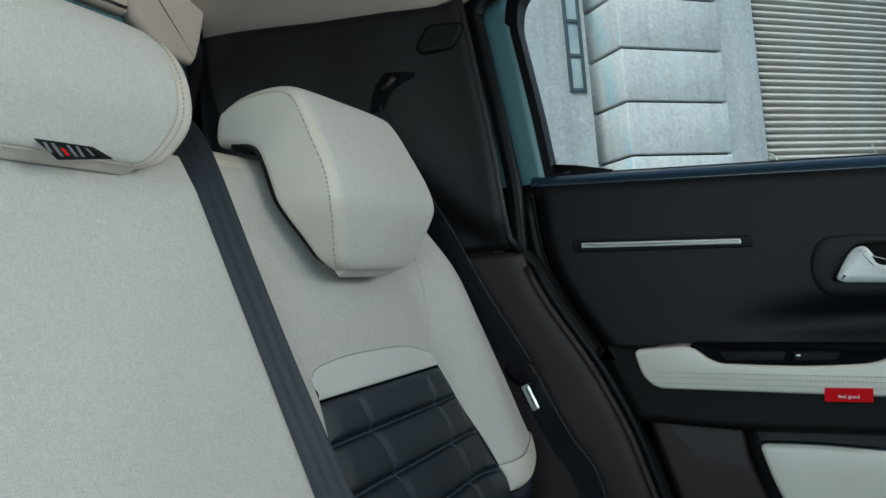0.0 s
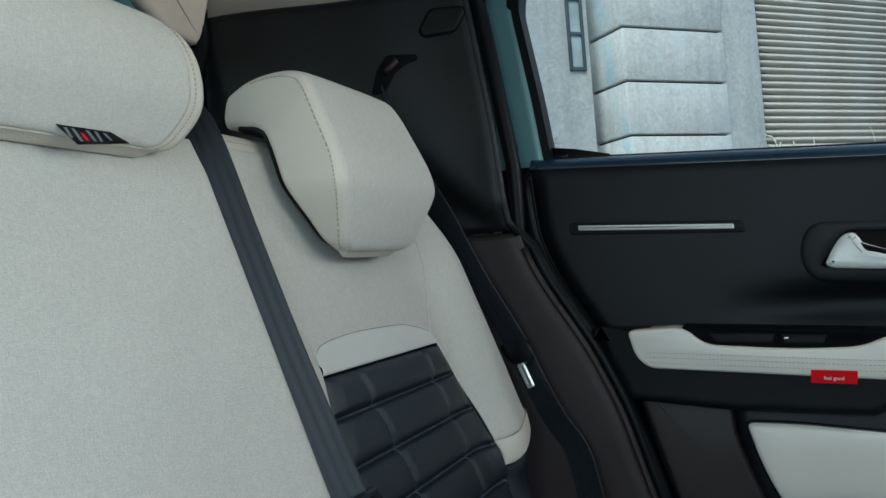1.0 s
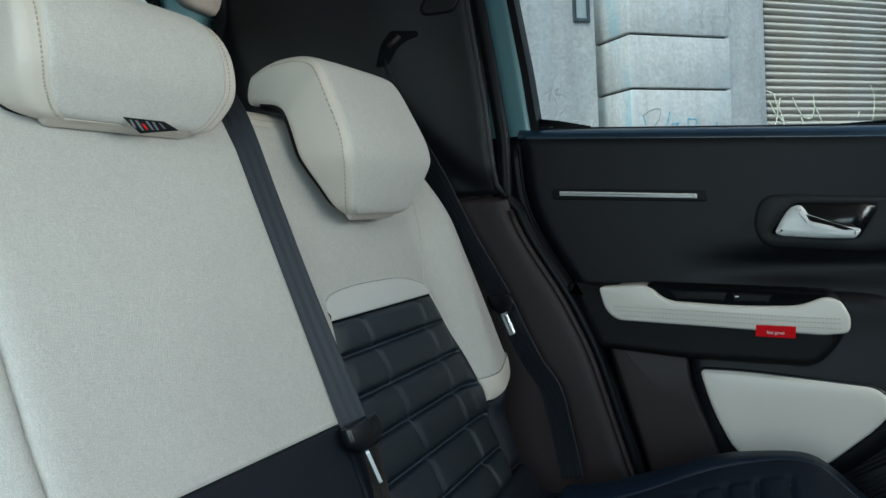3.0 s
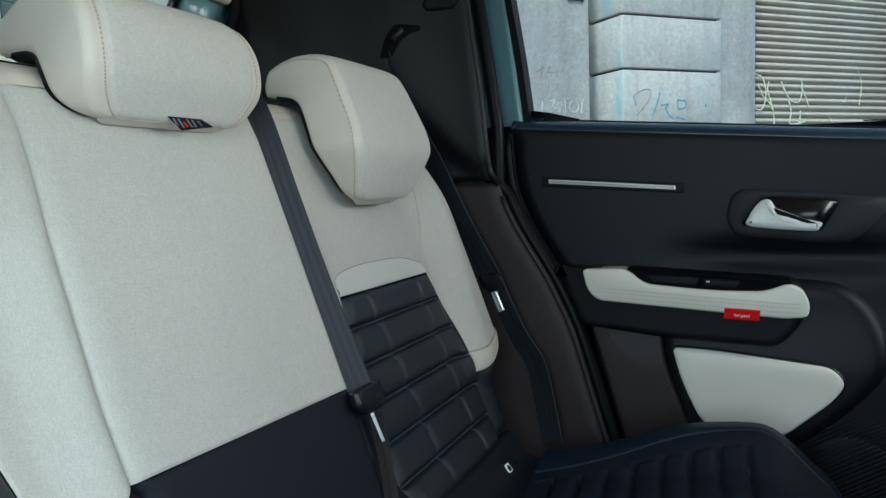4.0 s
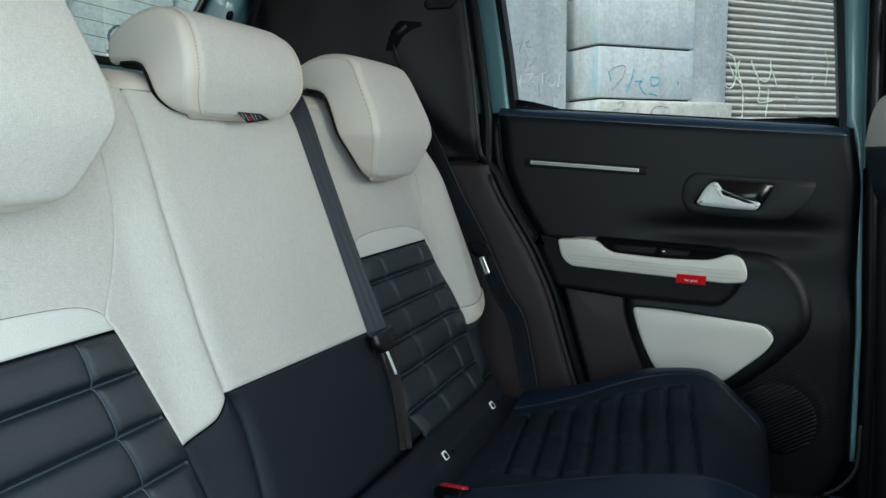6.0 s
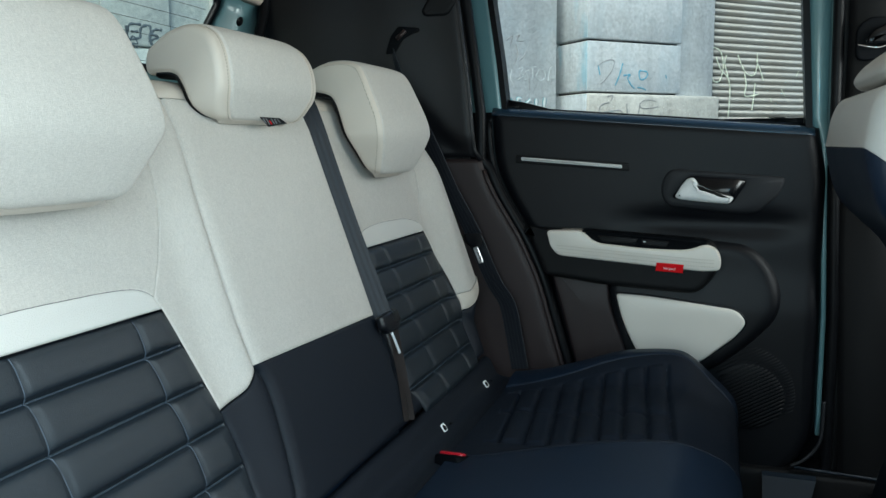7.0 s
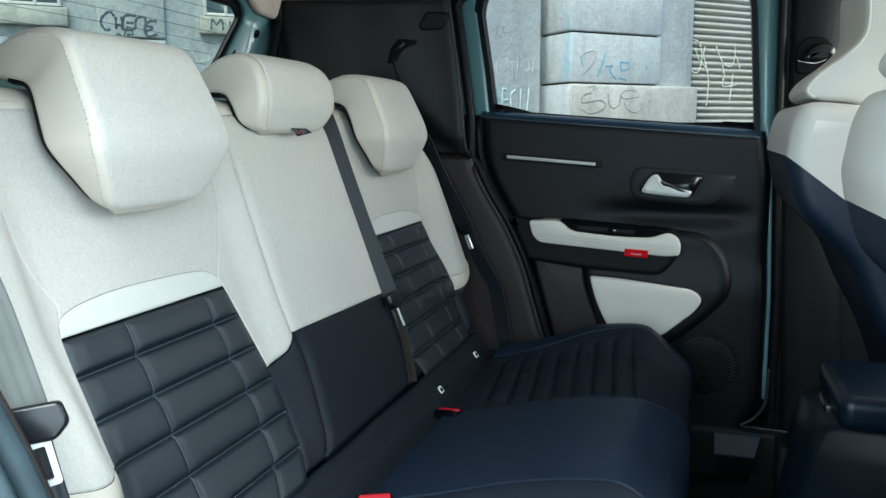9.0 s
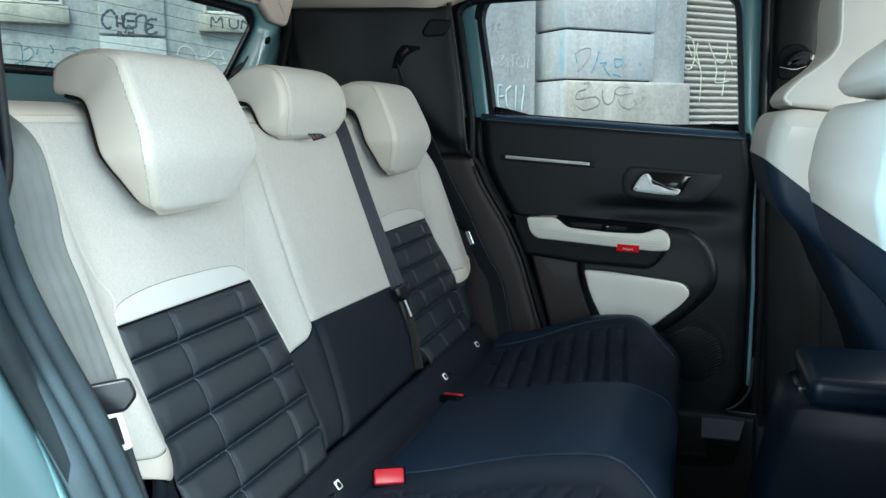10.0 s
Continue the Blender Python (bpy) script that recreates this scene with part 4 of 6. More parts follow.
    seam_out = [(b_out, 0.884), (0.519, 0.901), (0.533, 0.922), (0.544, 0.95), (0.550, 0.985), (0.550, 1.03), (0.545, TOP - 0.02)]
    tip_in = lerp(quilt_in, 0.756)
    # middle cloth
    add("centre_panel", soft(seam_in), soft(seam_out), soft(arch), line([(0.210, TOP - 0.02), (0.545, TOP - 0.02)]), 30, 30, CLOTH, (0.0014, 0.0014, 0.0006, 0.0014), (0.003,) * 4, label="light grey melange cloth")
    # bolsters
    add("inner_bolster", edge_line(seam_up, 0.790, TOP - 0.02), soft([(tip_in, 0.756), (lerp(quilt_in, 0.80), 0.80), (lerp(quilt_in, 0.84), 0.84), (q_in, 0.869)] + seam_in),
        soft([(i_in, 0.790), (i_in + 0.022, 0.770), (tip_in, 0.756)]), line([(seam_up[-1][1], TOP - 0.02), (0.210, TOP - 0.02)]), 22, 60, CLOTH, (0.0075, 0.0016, 0.004, 0.0014), (0.022, 0.003, 0.008, 0.003), label="light grey melange cloth")
    o_tip = lerp(quilt_out, 0.746)
    add("outer_bolster", soft([(o_tip, 0.746), (lerp(quilt_out, 0.79), 0.79), (lerp(quilt_out, 0.84), 0.84), (q_out, 0.869)] + seam_out), soft([(0.638, 0.772), (0.640, 0.84), (0.638, 0.92), (0.630, 1.02), (0.604, TOP - 0.02)]),
        soft([(o_tip, 0.746), (0.580, 0.753), (0.638, 0.772)]), line([(0.545, TOP - 0.02), (0.604, TOP - 0.02)]), 30, 60, CLOTH, (0.0016, 0.030, 0.002, 0.0014), (0.003, 0.036, 0.004, 0.003), label="light grey melange cloth")
    t_low = lerp(quilt_out, 0.714)
    add("bolster_tip", soft([(t_low, 0.714), (lerp(quilt_out, 0.73), 0.730), (o_tip, 0.7455)]), soft([(0.584, 0.740), (0.624, 0.750), (0.638, 0.771)]),
        soft([(t_low, 0.714), (0.556, 0.717), (0.584, 0.740)]), soft([(o_tip, 0.7455), (0.580, 0.7525), (0.638, 0.771)]), 22, 14, LEATHER, (0.004, 0.020, 0.004, 0.001), (0.008, 0.026, 0.008, 0.003), label="off-white leatherette tip")
    # pale band over the quilting
    add("band", soft([(q_in, 0.870), (q_in + 0.004, 0.8755), (b_in, 0.8815)]), soft([(q_out, 0.870), (q_out - 0.002, 0.877), (b_out, 0.8835)]),
        line([(q_in, 0.870), (q_out, 0.870)]), soft([(i, z - 0.0006) for i, z in arch]), 40, 12, BAND, (0.0012, 0.0012, 0.0022, 0.0006), (0.004,) * 4, label="white perforated band")
    # quilting: three columns of soft pads between sunk seams
    rows = (0.869, 0.8315, 0.7875, 0.743, 0.697, 0.653, 0.612)

    def cell_of(b):
        k = next((k for k in range(6) if b > rows[k + 1]), 5)
        return k, min(max((rows[k] - b) / (rows[k] - rows[k + 1]), 0.0), 1.0)

    def quilt(a, b):
        i = abs(a)
        k, cell = cell_of(b)
        dr = min(abs(b - z) for z in rows[1:6])
        col = min(abs(i - lerp(col_in, b)), abs(i - lerp(col_out, b)))
        g = max(math.exp(-(dr / 0.0027) ** 2), 0.50 * math.exp(-(col / 0.0026) ** 2))
        edge = max(0.0, min(i - lerp(quilt_in, b), lerp(quilt_out, b) - i))
        puff = 0.0048 * (1 - abs(2 * cell ** 1.1 - 1) ** 3) * (0.80 + 0.20 * smoothstep(col / 0.018))
        return -0.0068 * g * smoothstep(edge / 0.006) + puff * (0.15 + 0.85 * smoothstep(edge / 0.022))
    add("quilted_panel", edge_line(quilt_in, 0.612, 0.868), edge_line(quilt_out, 0.612, 0.868), line([(lerp(quilt_in, 0.612), 0.612), (lerp(quilt_out, 0.612), 0.612)]), line([(q_in, 0.868), (q_out, 0.868)]),
        120, 260, QUILT_CLOTH, (0.005, 0.005, 0.012, 0.005), (0.008, 0.008, 0.012, 0.008), quilt, "black quilted cloth")
    add("inner_lower_side", edge_line(seam_low, 0.622, 0.789), edge_line(quilt_in, 0.622, 0.755, -0.001), line([(seam_low[0][1], 0.622), (lerp(quilt_in, 0.622) - 0.001, 0.622)]), soft([(i_in, 0.789), (i_in + 0.022, 0.769), (tip_in - 0.001, 0.755)]), 22, 30, BLACK_CLOTH,
        (0.010, 0.004, 0.012, 0.002), (0.018, 0.008, 0.012, 0.004), label="black cloth")
    add("outer_lower_side", edge_line(quilt_out, 0.622, 0.713, 0.001), line([(0.580, 0.622), (0.583, 0.739)]), line([(lerp(quilt_out, 0.622) + 0.001, 0.622), (0.580, 0.622)]), soft([(t_low + 0.001, 0.713), (0.556, 0.716), (0.583, 0.739)]), 14, 20, BLACK_CLOTH, 0.010, 0.018, label="black cloth")
    # threads that lie in the quilting seams
    st = bmesh.new()
    fwd = Vector((0.94, 0, 0.34))
    for z in rows[1:6]:
        i0, i1 = lerp(quilt_in, z) + 0.003, lerp(quilt_out, z) - 0.003
        tube([surf(Y(i0 + (i1 - i0) * m / 30), z) + fwd * (-0.0056) + Vector((0, 0, -0.0006)) for m in range(31)], 0.0011, 4, bm=st)
    for table in (col_in, col_out):
        line_pts = []
        for m in range(91):
            z = 0.634 + 0.233 * m / 90
            line_pts.append(surf(Y(lerp(table, z)), z) + fwd * (quilt(lerp(table, z), z) + 0.0010))
        tube(line_pts, 0.0008, 4, bm=st)
    part("stitching", st, THREAD_SLATE, ob, "slate thread in the seams")
    # rounded top in leatherette, and the back shell
    def top(u, v):
        y = Y(seam_up[-1][1] + (0.604 - seam_up[-1][1]) * u)
        base = surf(y, TOP - 0.02)
        e = 0.012 * (1 - math.sqrt(max(0, 1 - (1 - min(1, min(u, 1 - u) / 0.06)) ** 2)))
        a = math.pi * v
        return base + Vector((-0.055 + (0.055 - e) * math.cos(a) - 0.002, 0, (0.024 - e) * math.sin(a) - 0.001))
    part("top_cover", sheet(top, 30, 14), LEATHER, ob, "off-white leatherette top")
    st = bmesh.new()
    for k in range(70):
        u = 0.03 + 0.94 * k / 70
        tube([top(u + 0.008 * q, 0.10) + Vector((0.0004, 0, 0)) for q in (0, 1)], 0.0005, 4, bm=st)
    part("stitching", st, THREAD, ob, "beige stitching along the top seam")
    part("shell", rings([[Vector((back_x(z) - dx, Y(i), z)) for i, dx in ((0.168, 0.030), (0.25, 0.045), (0.50, 0.045), (0.575, 0.035), (0.575, 0.115), (0.168, 0.115))] for z in (0.57, 0.62, 0.75, 0.9, 1.04, 1.08)]), BLACK_SIDE, ob)
    return ob


outer_seat(1)
outer_seat(-1)


def middle_seat():
    ob = thing("rear_backrest", "pale grey and black middle rear seat backrest", "car seat", "rear backrests")
    surf = back_surf(0)
    L = lambda p: (lambda t: (p[0][0] + (p[1][0] - p[0][0]) * t, p[0][1] + (p[1][1] - p[0][1]) * t))
    part("upper_panel", panel(surf, lambda v: (0.0008 - lerp(SEAM_UP, 0.790 + 0.298 * v), 0.790 + 0.298 * v), L([(0.166, 0.7815), (0.166, 1.088)]), L([(-0.156, 0.790), (0.166, 0.7815)]), L([(-0.1502, 1.088), (0.166, 1.088)]), 44, 50, (0.0075, 0.006, 0.002, 0.003), (0.022, 0.012, 0.004, 0.005)), CLOTH, ob, "light grey melange cloth")
    low_left = [(0.622, -0.182), (0.635, -0.167), (0.65, -0.157), (0.70, -0.148), (0.745, -0.143), (0.765, -0.144), (0.78, -0.149), (0.789, -0.156)]
    part("lower_panel", panel(surf, lambda v: (lerp(low_left, 0.622 + 0.167 * v), 0.622 + 0.167 * v), L([(0.166, 0.622), (0.166, 0.7805)]), L([(-0.182, 0.622), (0.166, 0.622)]), L([(-0.156, 0.789), (0.166, 0.7805)]), 44, 30, (0.010, 0.006, 0.012, 0.002), (0.018, 0.012, 0.012, 0.004)), BLACK_CLOTH, ob, "black cloth")

    def top(u, v):
        y = -0.1502 + 0.3162 * u
        base = surf(y, 1.088)
        e = 0.012 * (1 - math.sqrt(max(0, 1 - (1 - min(1, min(u, 1 - u) / 0.08)) ** 2)))
        a = math.pi * v
        return base + Vector((-0.057 + (0.055 - e) * math.cos(a), 0, (0.024 - e) * math.sin(a) - 0.001))
    part("top_cover", sheet(top, 24, 14), LEATHER, ob, "off-white leatherette top")
    part("shell", rings([[Vector((back_x(z) - dx, y, z)) for y, dx in ((-0.15, 0.02), (0.15, 0.02), (0.15, 0.115), (-0.15, 0.115))] for z in (0.57, 0.7, 0.9, 1.08)]), BLACK_SIDE, ob)
    return ob


middle_seat()


def headrest(outer, inner, widths, cloth_span, y0, label, set_in=0.006, thread=THREAD_TAN):
    """A saddle-shaped head restraint, skinned along its bent middle line: outer is the face line from the lower tip over the top to the back,
    inner the line along the backrest, widths the half widths along the way."""
    ob = thing("headrest", label, "headrest", "rear headrests")
    fo = smooth_path([(p[0], 0, p[1]) for p in outer], 8)
    fi = smooth_path([(p[0], 0, p[1]) for p in inner], 8)
    n = len(fo)
    r = 0.009

    def at(line, t):
        f = t * (n - 1)
        i = min(int(f), n - 2)
        return line[i].lerp(line[i + 1], f - i)

    def half(t):
        return sum(lerp(widths, t + d) for d in (-0.06, -0.03, 0, 0.03, 0.06)) / 5

    def ring(t, shrink=0.0, push=Vector((0, 0, 0))):
        """One cross-section: a rounded oblong between the two lines."""
        a, b = at(fi, t), at(fo, t)
        d = b - a
        th = max(d.length - 2 * shrink, 0.002)
        d.normalize()
        mid, w = (a + b) / 2 + push, half(t) - shrink
        rad = min(r, th * 0.48, w * 0.48)
        pts = []
        for cy, cd, a0 in ((1, 1, 0), (-1, 1, 90), (-1, -1, 180), (1, -1, 270)):
            for k in range(7):
                g = radians(a0 + 15 * k)
                y, q = cy * (w - rad) + rad * math.cos(g), cd * (th / 2 - rad) + rad * math.sin(g)
                pts.append((y, q))
            if a0 == 0:
                pts += [((w - rad) * f, th / 2) for f in (0.5, 0, -0.5)]
            if a0 == 180:
                pts += [((w - rad) * f, -th / 2) for f in (-0.5, 0, 0.5)]
        out = []
        for y, q in pts:
            swell = 0.0022 * (1 - (y / w) ** 4) if q > 0 else 0.0
            out.append(mid + d * (q + swell) + Vector((0, y0 + y, 0)))
        return out
    m = 44
    lo = (at(fo, 0.0) + at(fi, 0.0) - at(fo, 0.03) - at(fi, 0.03)).normalized()
    hi = (at(fo, 1.0) + at(fi, 1.0) - at(fo, 0.97) - at(fi, 0.97)).normalized()
    loops = [ring(0, 0.008, lo * 0.0065), ring(0, 0.004, lo * 0.0045), ring(0, 0.0012, lo * 0.0020)] + [ring(k / m) for k in range(m + 1)] + [ring(1, 0.002, hi * 0.003), ring(1, 0.006, hi * 0.007), ring(1, 0.012, hi * 0.009)]
    part("side_cover", rings(loops), LEATHER, ob, "off-white leatherette")

    def cloth(u, v):
        t = cloth_span[0] + (cloth_span[1] - cloth_span[0]) * v
        a, b = at(fi, t), at(fo, t)
        d = (b - a).normalized()
        full = half(t)
        w = full - set_in
        y = (2 * u - 1) * w
        e = min(w - abs(y), v * 0.22, (1 - v) * 0.22)
        over = max(0, (abs(y) - (full - r)) / r)
        h = 0.0022 * (1 - (y / full) ** 4) - r * (1 - math.sqrt(max(0, 1 - over * over))) + 0.0018 * smoothstep(e / 0.005) - 0.0012 * (1 - smoothstep(e / 0.002))
        return b + d * h + Vector((0, y0 + y, 0))

    def ease(t):
        return t - 0.12 * math.sin(2 * math.pi * t)
    part("front_cover", sheet(lambda u, v: cloth(ease(u), ease(v)), 44, 50), CLOTH, ob, "light grey melange cloth")
    for t in (0.0, 1.0):
        part("piping", tube([cloth(t, k / 36) + Vector((0, (2 * t - 1) * 0.0005, 0)) for k in range(37)], 0.0009, 6), LEATHER, ob)
        st = bmesh.new()
        sgn = -1 if t == 0 else 1
        for k in range(50):
            v = 0.03 + 0.95 * k / 50
            ends = []
            for vv in (v, v + 0.0115):
                tt = cloth_span[0] + (cloth_span[1] - cloth_span[0]) * vv
                d = (at(fo, tt) - at(fi, tt)).normalized()
                if set_in > 0.01:
                    y = half(tt) - set_in + 0.0045
                    ends.append(at(fo, tt) + d * 0.0022 * (1 - (y / half(tt)) ** 4) + Vector((0, y0 + sgn * y, 0)))
                else:
                    ends.append(at(fo, tt) - d * 0.0062 + Vector((0, y0 + sgn * (half(tt) + 0.0001), 0)))
            tube(ends, 0.0007, 4, bm=st)
        part("stitching", st, thread, ob, "fine stitching")
    # black shell between cover and backrest; its black also stands in for the gap's shadow
    base_loops = []
    for k in range(40):
        t = -0.01 + 0.90 * k / 39
        a, d = at(fi, max(t, 0)), (at(fo, max(t, 0)) - at(fi, max(t, 0))).normalized()
        w = half(max(t, 0)) - 0.003 - 0.012 * (1 - smoothstep(t / 0.08))
        low = lo * 0.001 if k == 0 else Vector((0, 0, 0))
        base_loops.append([a + d * h + low + Vector((0, y0 + y, 0)) for y, h in ((-w, 0.004), (-w, -0.002), (-w + 0.008, -0.0045), (w - 0.008, -0.0045), (w, -0.002), (w, 0.004))])
    part("base_shadow_shell", rings(base_loops), RUBBER, ob, "black base shell that also gives the gap's shadow")
    part("lower_piping", tube([cloth(k / 20, 0.0) for k in range(21)], 0.0013, 6), LEATHER, ob)
    return ob


OUTER_FACE = [(-0.129, 0.9835), (-0.119, 0.990), (-0.109, 1.014), (-0.101, 1.037), (-0.0985, 1.054), (-0.1035, 1.078), (-0.119, 1.114), (-0.133, 1.144), (-0.145, 1.1590), (-0.165, 1.1655), (-0.190, 1.1665), (-0.215, 1.163), (-0.236, 1.154)]
OUTER_BACK = [(-0.140, 0.985), (-0.144, 0.996), (-0.151, 1.018), (-0.158, 1.038), (-0.164, 1.054), (-0.171, 1.072), (-0.180, 1.092), (-0.188, 1.104), (-0.196, 1.110), (-0.206, 1.114), (-0.218, 1.116), (-0.230, 1.118), (-0.241, 1.119)]
OUTER_WIDTH = [(0.0, 0.050), (0.015, 0.061), (0.035, 0.070), (0.07, 0.0790), (0.12, 0.0885), (0.28, 0.1165), (0.36, 0.1175), (0.64, 0.101), (0.70, 0.098), (1.0, 0.090)]
MID_FACE = [(-0.161, 1.0635), (-0.153, 1.0670), (-0.145, 1.082), (-0.137, 1.104), (-0.140, 1.136), (-0.154, 1.161), (-0.178, 1.173), (-0.200, 1.172), (-0.222, 1.165), (-0.246, 1.150)]
MID_BACK = [(-0.172, 1.0645), (-0.175, 1.0675), (-0.179, 1.074), (-0.183, 1.084), (-0.190, 1.100), (-0.200, 1.112), (-0.212, 1.117), (-0.224, 1.118), (-0.236, 1.118), (-0.248, 1.118)]
MID_WIDTH = [(0.0, 0.078), (0.12, 0.100), (0.3, 0.119), (0.45, 0.120), (0.6, 0.112), (1.0, 0.104)]
for s in (1, -1):
    headrest(OUTER_FACE, OUTER_BACK, OUTER_WIDTH, (0.016, 0.90), s * 0.374, "off-white outer rear headrest with pale grey cloth front", 0.006, THREAD_TAN if s > 0 else THREAD_PALE)
mid_rest = headrest(MID_FACE, MID_BACK, MID_WIDTH, (0.06, 0.75), 0.004, "off-white middle rear headrest with black woven tag", 0.020)
# folded woven tag at the lower seam
def tag_at(a, b, c):
    return Vector((-0.1475 + 0.30 * (1.069 - b) + c + 0.10 * (a + 0.014), a, b + 0.05 * (a + 0.014)))


tag_line = [(-0.016, 1.0690), (0.024, 1.0665), (0.037, 1.0590), (-0.004, 1.0560)]
tag_ob = part("woven_tag", slab(tag_line, 0.0012, tag_at, 0.0003, 1), RUBBER, mid_rest, "small black woven tag with pale and red marks")
for k, (a0, b0, tall, m) in enumerate(((-0.0120, 1.0672, 0.007, PRINT_GREY), (-0.0065, 1.0668, 0.0085, PRINT_GREY), (-0.0005, 1.0640, 0.0050, RED), (0.0040, 1.0664, 0.0075, PRINT_GREY), (0.0105, 1.0660, 0.0070, PRINT_GREY), (0.0170, 1.0652, 0.0050, PRINT_GREY))):
    mark = [(a0, b0), (a0 + 0.0024, b0 - 0.0002), (a0 + 0.0050 + 0.0015 * (k % 2), b0 - tall), (a0 + 0.0026 + 0.0015 * (k % 2), b0 - tall)]
    part("tag_mark", slab(mark, 0.0005, lambda a, b, c: tag_at(a, b, c + 0.0010), 0.0002, 1), m, tag_ob)


# ---- cushion ----
# seams of the bench cushion: distance from the front of the backrest and place across
SEAM_OUT = [(0.046, 0.483), (0.13, 0.500), (0.20, 0.512), (0.27, 0.520), (0.33, 0.529), (0.37, 0.526), (0.41, 0.519), (0.455, 0.510)]
SEAM_FAR = [(0.046, 0.146), (0.12, 0.153), (0.17, 0.159), (0.22, 0.163), (0.27, 0.166), (0.32, 0.172), (0.37, 0.184), (0.40, 0.205), (0.425, 0.222), (0.455, 0.232)]
SEAM_NEAR = [(0.046, -0.204), (0.14, -0.190), (0.20, -0.176), (0.25, -0.167), (0.31, -0.159), (0.36, -0.150), (0.39, -0.147), (0.41, -0.157), (0.43, -0.177), (0.455, -0.196)]
X_FRONT = 0.455


def cush_z(x, y):
    z = 0.578 + 0.050 * smoothstep(x / 0.34) - 0.010 * smoothstep((x - 0.36) / 0.06)
    i = abs(y)
    inner = abs(lerp(SEAM_FAR if y > 0 else SEAM_NEAR, x))
    z += (0.016 + 0.025 * smoothstep((x - 0.06) / 0.22) * (1 - smoothstep((x - 0.34) / 0.10))) * smoothstep((i - 0.44) / 0.10) - 0.06 * smoothstep((i - 0.556) / 0.06)
    z -= 0.020 * smoothstep((i - inner) / 0.055) * (1 - 0.7 * smoothstep((i - 0.25) / 0.22)) * smoothstep((x - 0.07) / 0.13)
    if x > 0.345:
        t = min(1.0, (x - 0.345) / (X_FRONT - 0.345))
        z -= 0.075 * (1 - math.sqrt(max(0, 1 - t * t)))
    return z


cushion = thing("seat_cushion", "black rear bench cushion with quilted outer seats", "car seat")


def cush(a, b):
    return Vector((a, b, cush_z(a, b)))


def strip(nm, low, high, m, extra=None, label="", nx=60, ny=30, x0=0.046):
    """A cover between two seams, given as tables of (x, y)."""
    part(nm, panel(cush, lambda t: (x0, lerp(low, x0) + (lerp(high, x0) - lerp(low, x0)) * t), lambda t: (X_FRONT, lerp(low, X_FRONT) + (lerp(high, X_FRONT) - lerp(low, X_FRONT)) * t),
                   lambda t: (x0 + (X_FRONT - x0) * t, lerp(low, x0 + (X_FRONT - x0) * t)), lambda t: (x0 + (X_FRONT - x0) * t, lerp(high, x0 + (X_FRONT - x0) * t)), nx, ny, 0.0026, 0.0045, extra), m, cushion, label)


def shifted(table, d, k=1):
    return [(x, k * y + d) for x, y in table]


def quilt_span(a, s):
    """Inner and outer edge of the quilting at a, as distances from the middle."""
    return abs(lerp(SEAM_FAR if s > 0 else SEAM_NEAR, a)) + 0.062, lerp(SEAM_OUT, a) - 0.028


def fan(a, b):
    """The seams lean a little, like a fan."""
    return (a - 0.10 * (0.5 - abs(b)) - 0.1135) / 0.0366


def cush_quilt(a, b):
    i = abs(b)
    lo, hi = quilt_span(a, b)
    inside = smoothstep(min(i - lo, hi - i) / 0.010 + 0.5)
    row = fan(a, b)
    if not inside or row < -1.6 or row > 6.4:
        return 0.0
    near_row = min(max(round(row), -1), 6)
    g = math.exp(-((abs(row - near_row) * 0.0366) / 0.0030) ** 2)
    mid = abs(i - (0.345 + 0.10 * (0.2 - a)))
    g = max(g, 0.85 * math.exp(-(mid / 0.0034) ** 2) * (row < 6))
    rim = min(abs(i - lo), abs(hi - i))
    g = max(g, 0.7 * math.exp(-(rim / 0.0026) ** 2) * (row < 6.05))
    puff = 0.0035 * math.sin(math.pi * (row - math.floor(row))) ** 0.7 if -1 <= row <= 6 else 0.0
    return inside * (1.3 * puff - 0.0095 * g)


for s in (1, -1):
    out = shifted(SEAM_OUT, 0, s)
    inn = SEAM_FAR if s > 0 else SEAM_NEAR
    edge = [(0.046, s * 0.612), (0.455, s * 0.612)]
    strip("quilted_panel", *((inn, out) if s > 0 else (out, inn)), CUSHION_CLOTH, cush_quilt, "black quilted cloth", 170, 80)
    strip("side_bolster", *((out, edge) if s > 0 else (edge, out)), BLACK_SIDE, None, "black leatherette", 60, 24)
strip("middle_panel", SEAM_NEAR, SEAM_FAR, BLACK_SIDE, None, "black leatherette")


def front_face(u, v):
    y = -0.612 + 1.224 * u
    z1 = cush_z(X_FRONT - 0.001, y)
    return Vector((X_FRONT - 0.001 + 0.012 * math.sin(math.pi * v) - 0.03 * v, y, z1 - 0.004 - (z1 - 0.36) * v))


part("front_face", sheet(front_face, 50, 14), BLACK_SIDE, cushion)
part("base", rbox(0.02, 0.42, -0.60, 0.60, 0.34, 0.52, 0.02), BLACK_SIDE, cushion)
for table, side in ((SEAM_OUT, 0.0035), (SEAM_FAR, -0.0035), (SEAM_NEAR, 0.0035), (shifted(SEAM_OUT, 0, -1), -0.0035)):
    st = bmesh.new()
    for k in range(74):
        x0 = 0.060 + 0.375 * k / 74
        tube([cush(x0 + 0.0037 * q, lerp(table, x0 + 0.0037 * q) + side) + Vector((0, 0, -0.0008)) for q in (0, 0.5, 1)], 0.00065, 4, bm=st)
    part("stitching", st, THREAD_BLUE, cushion, "slate-blue stitching")
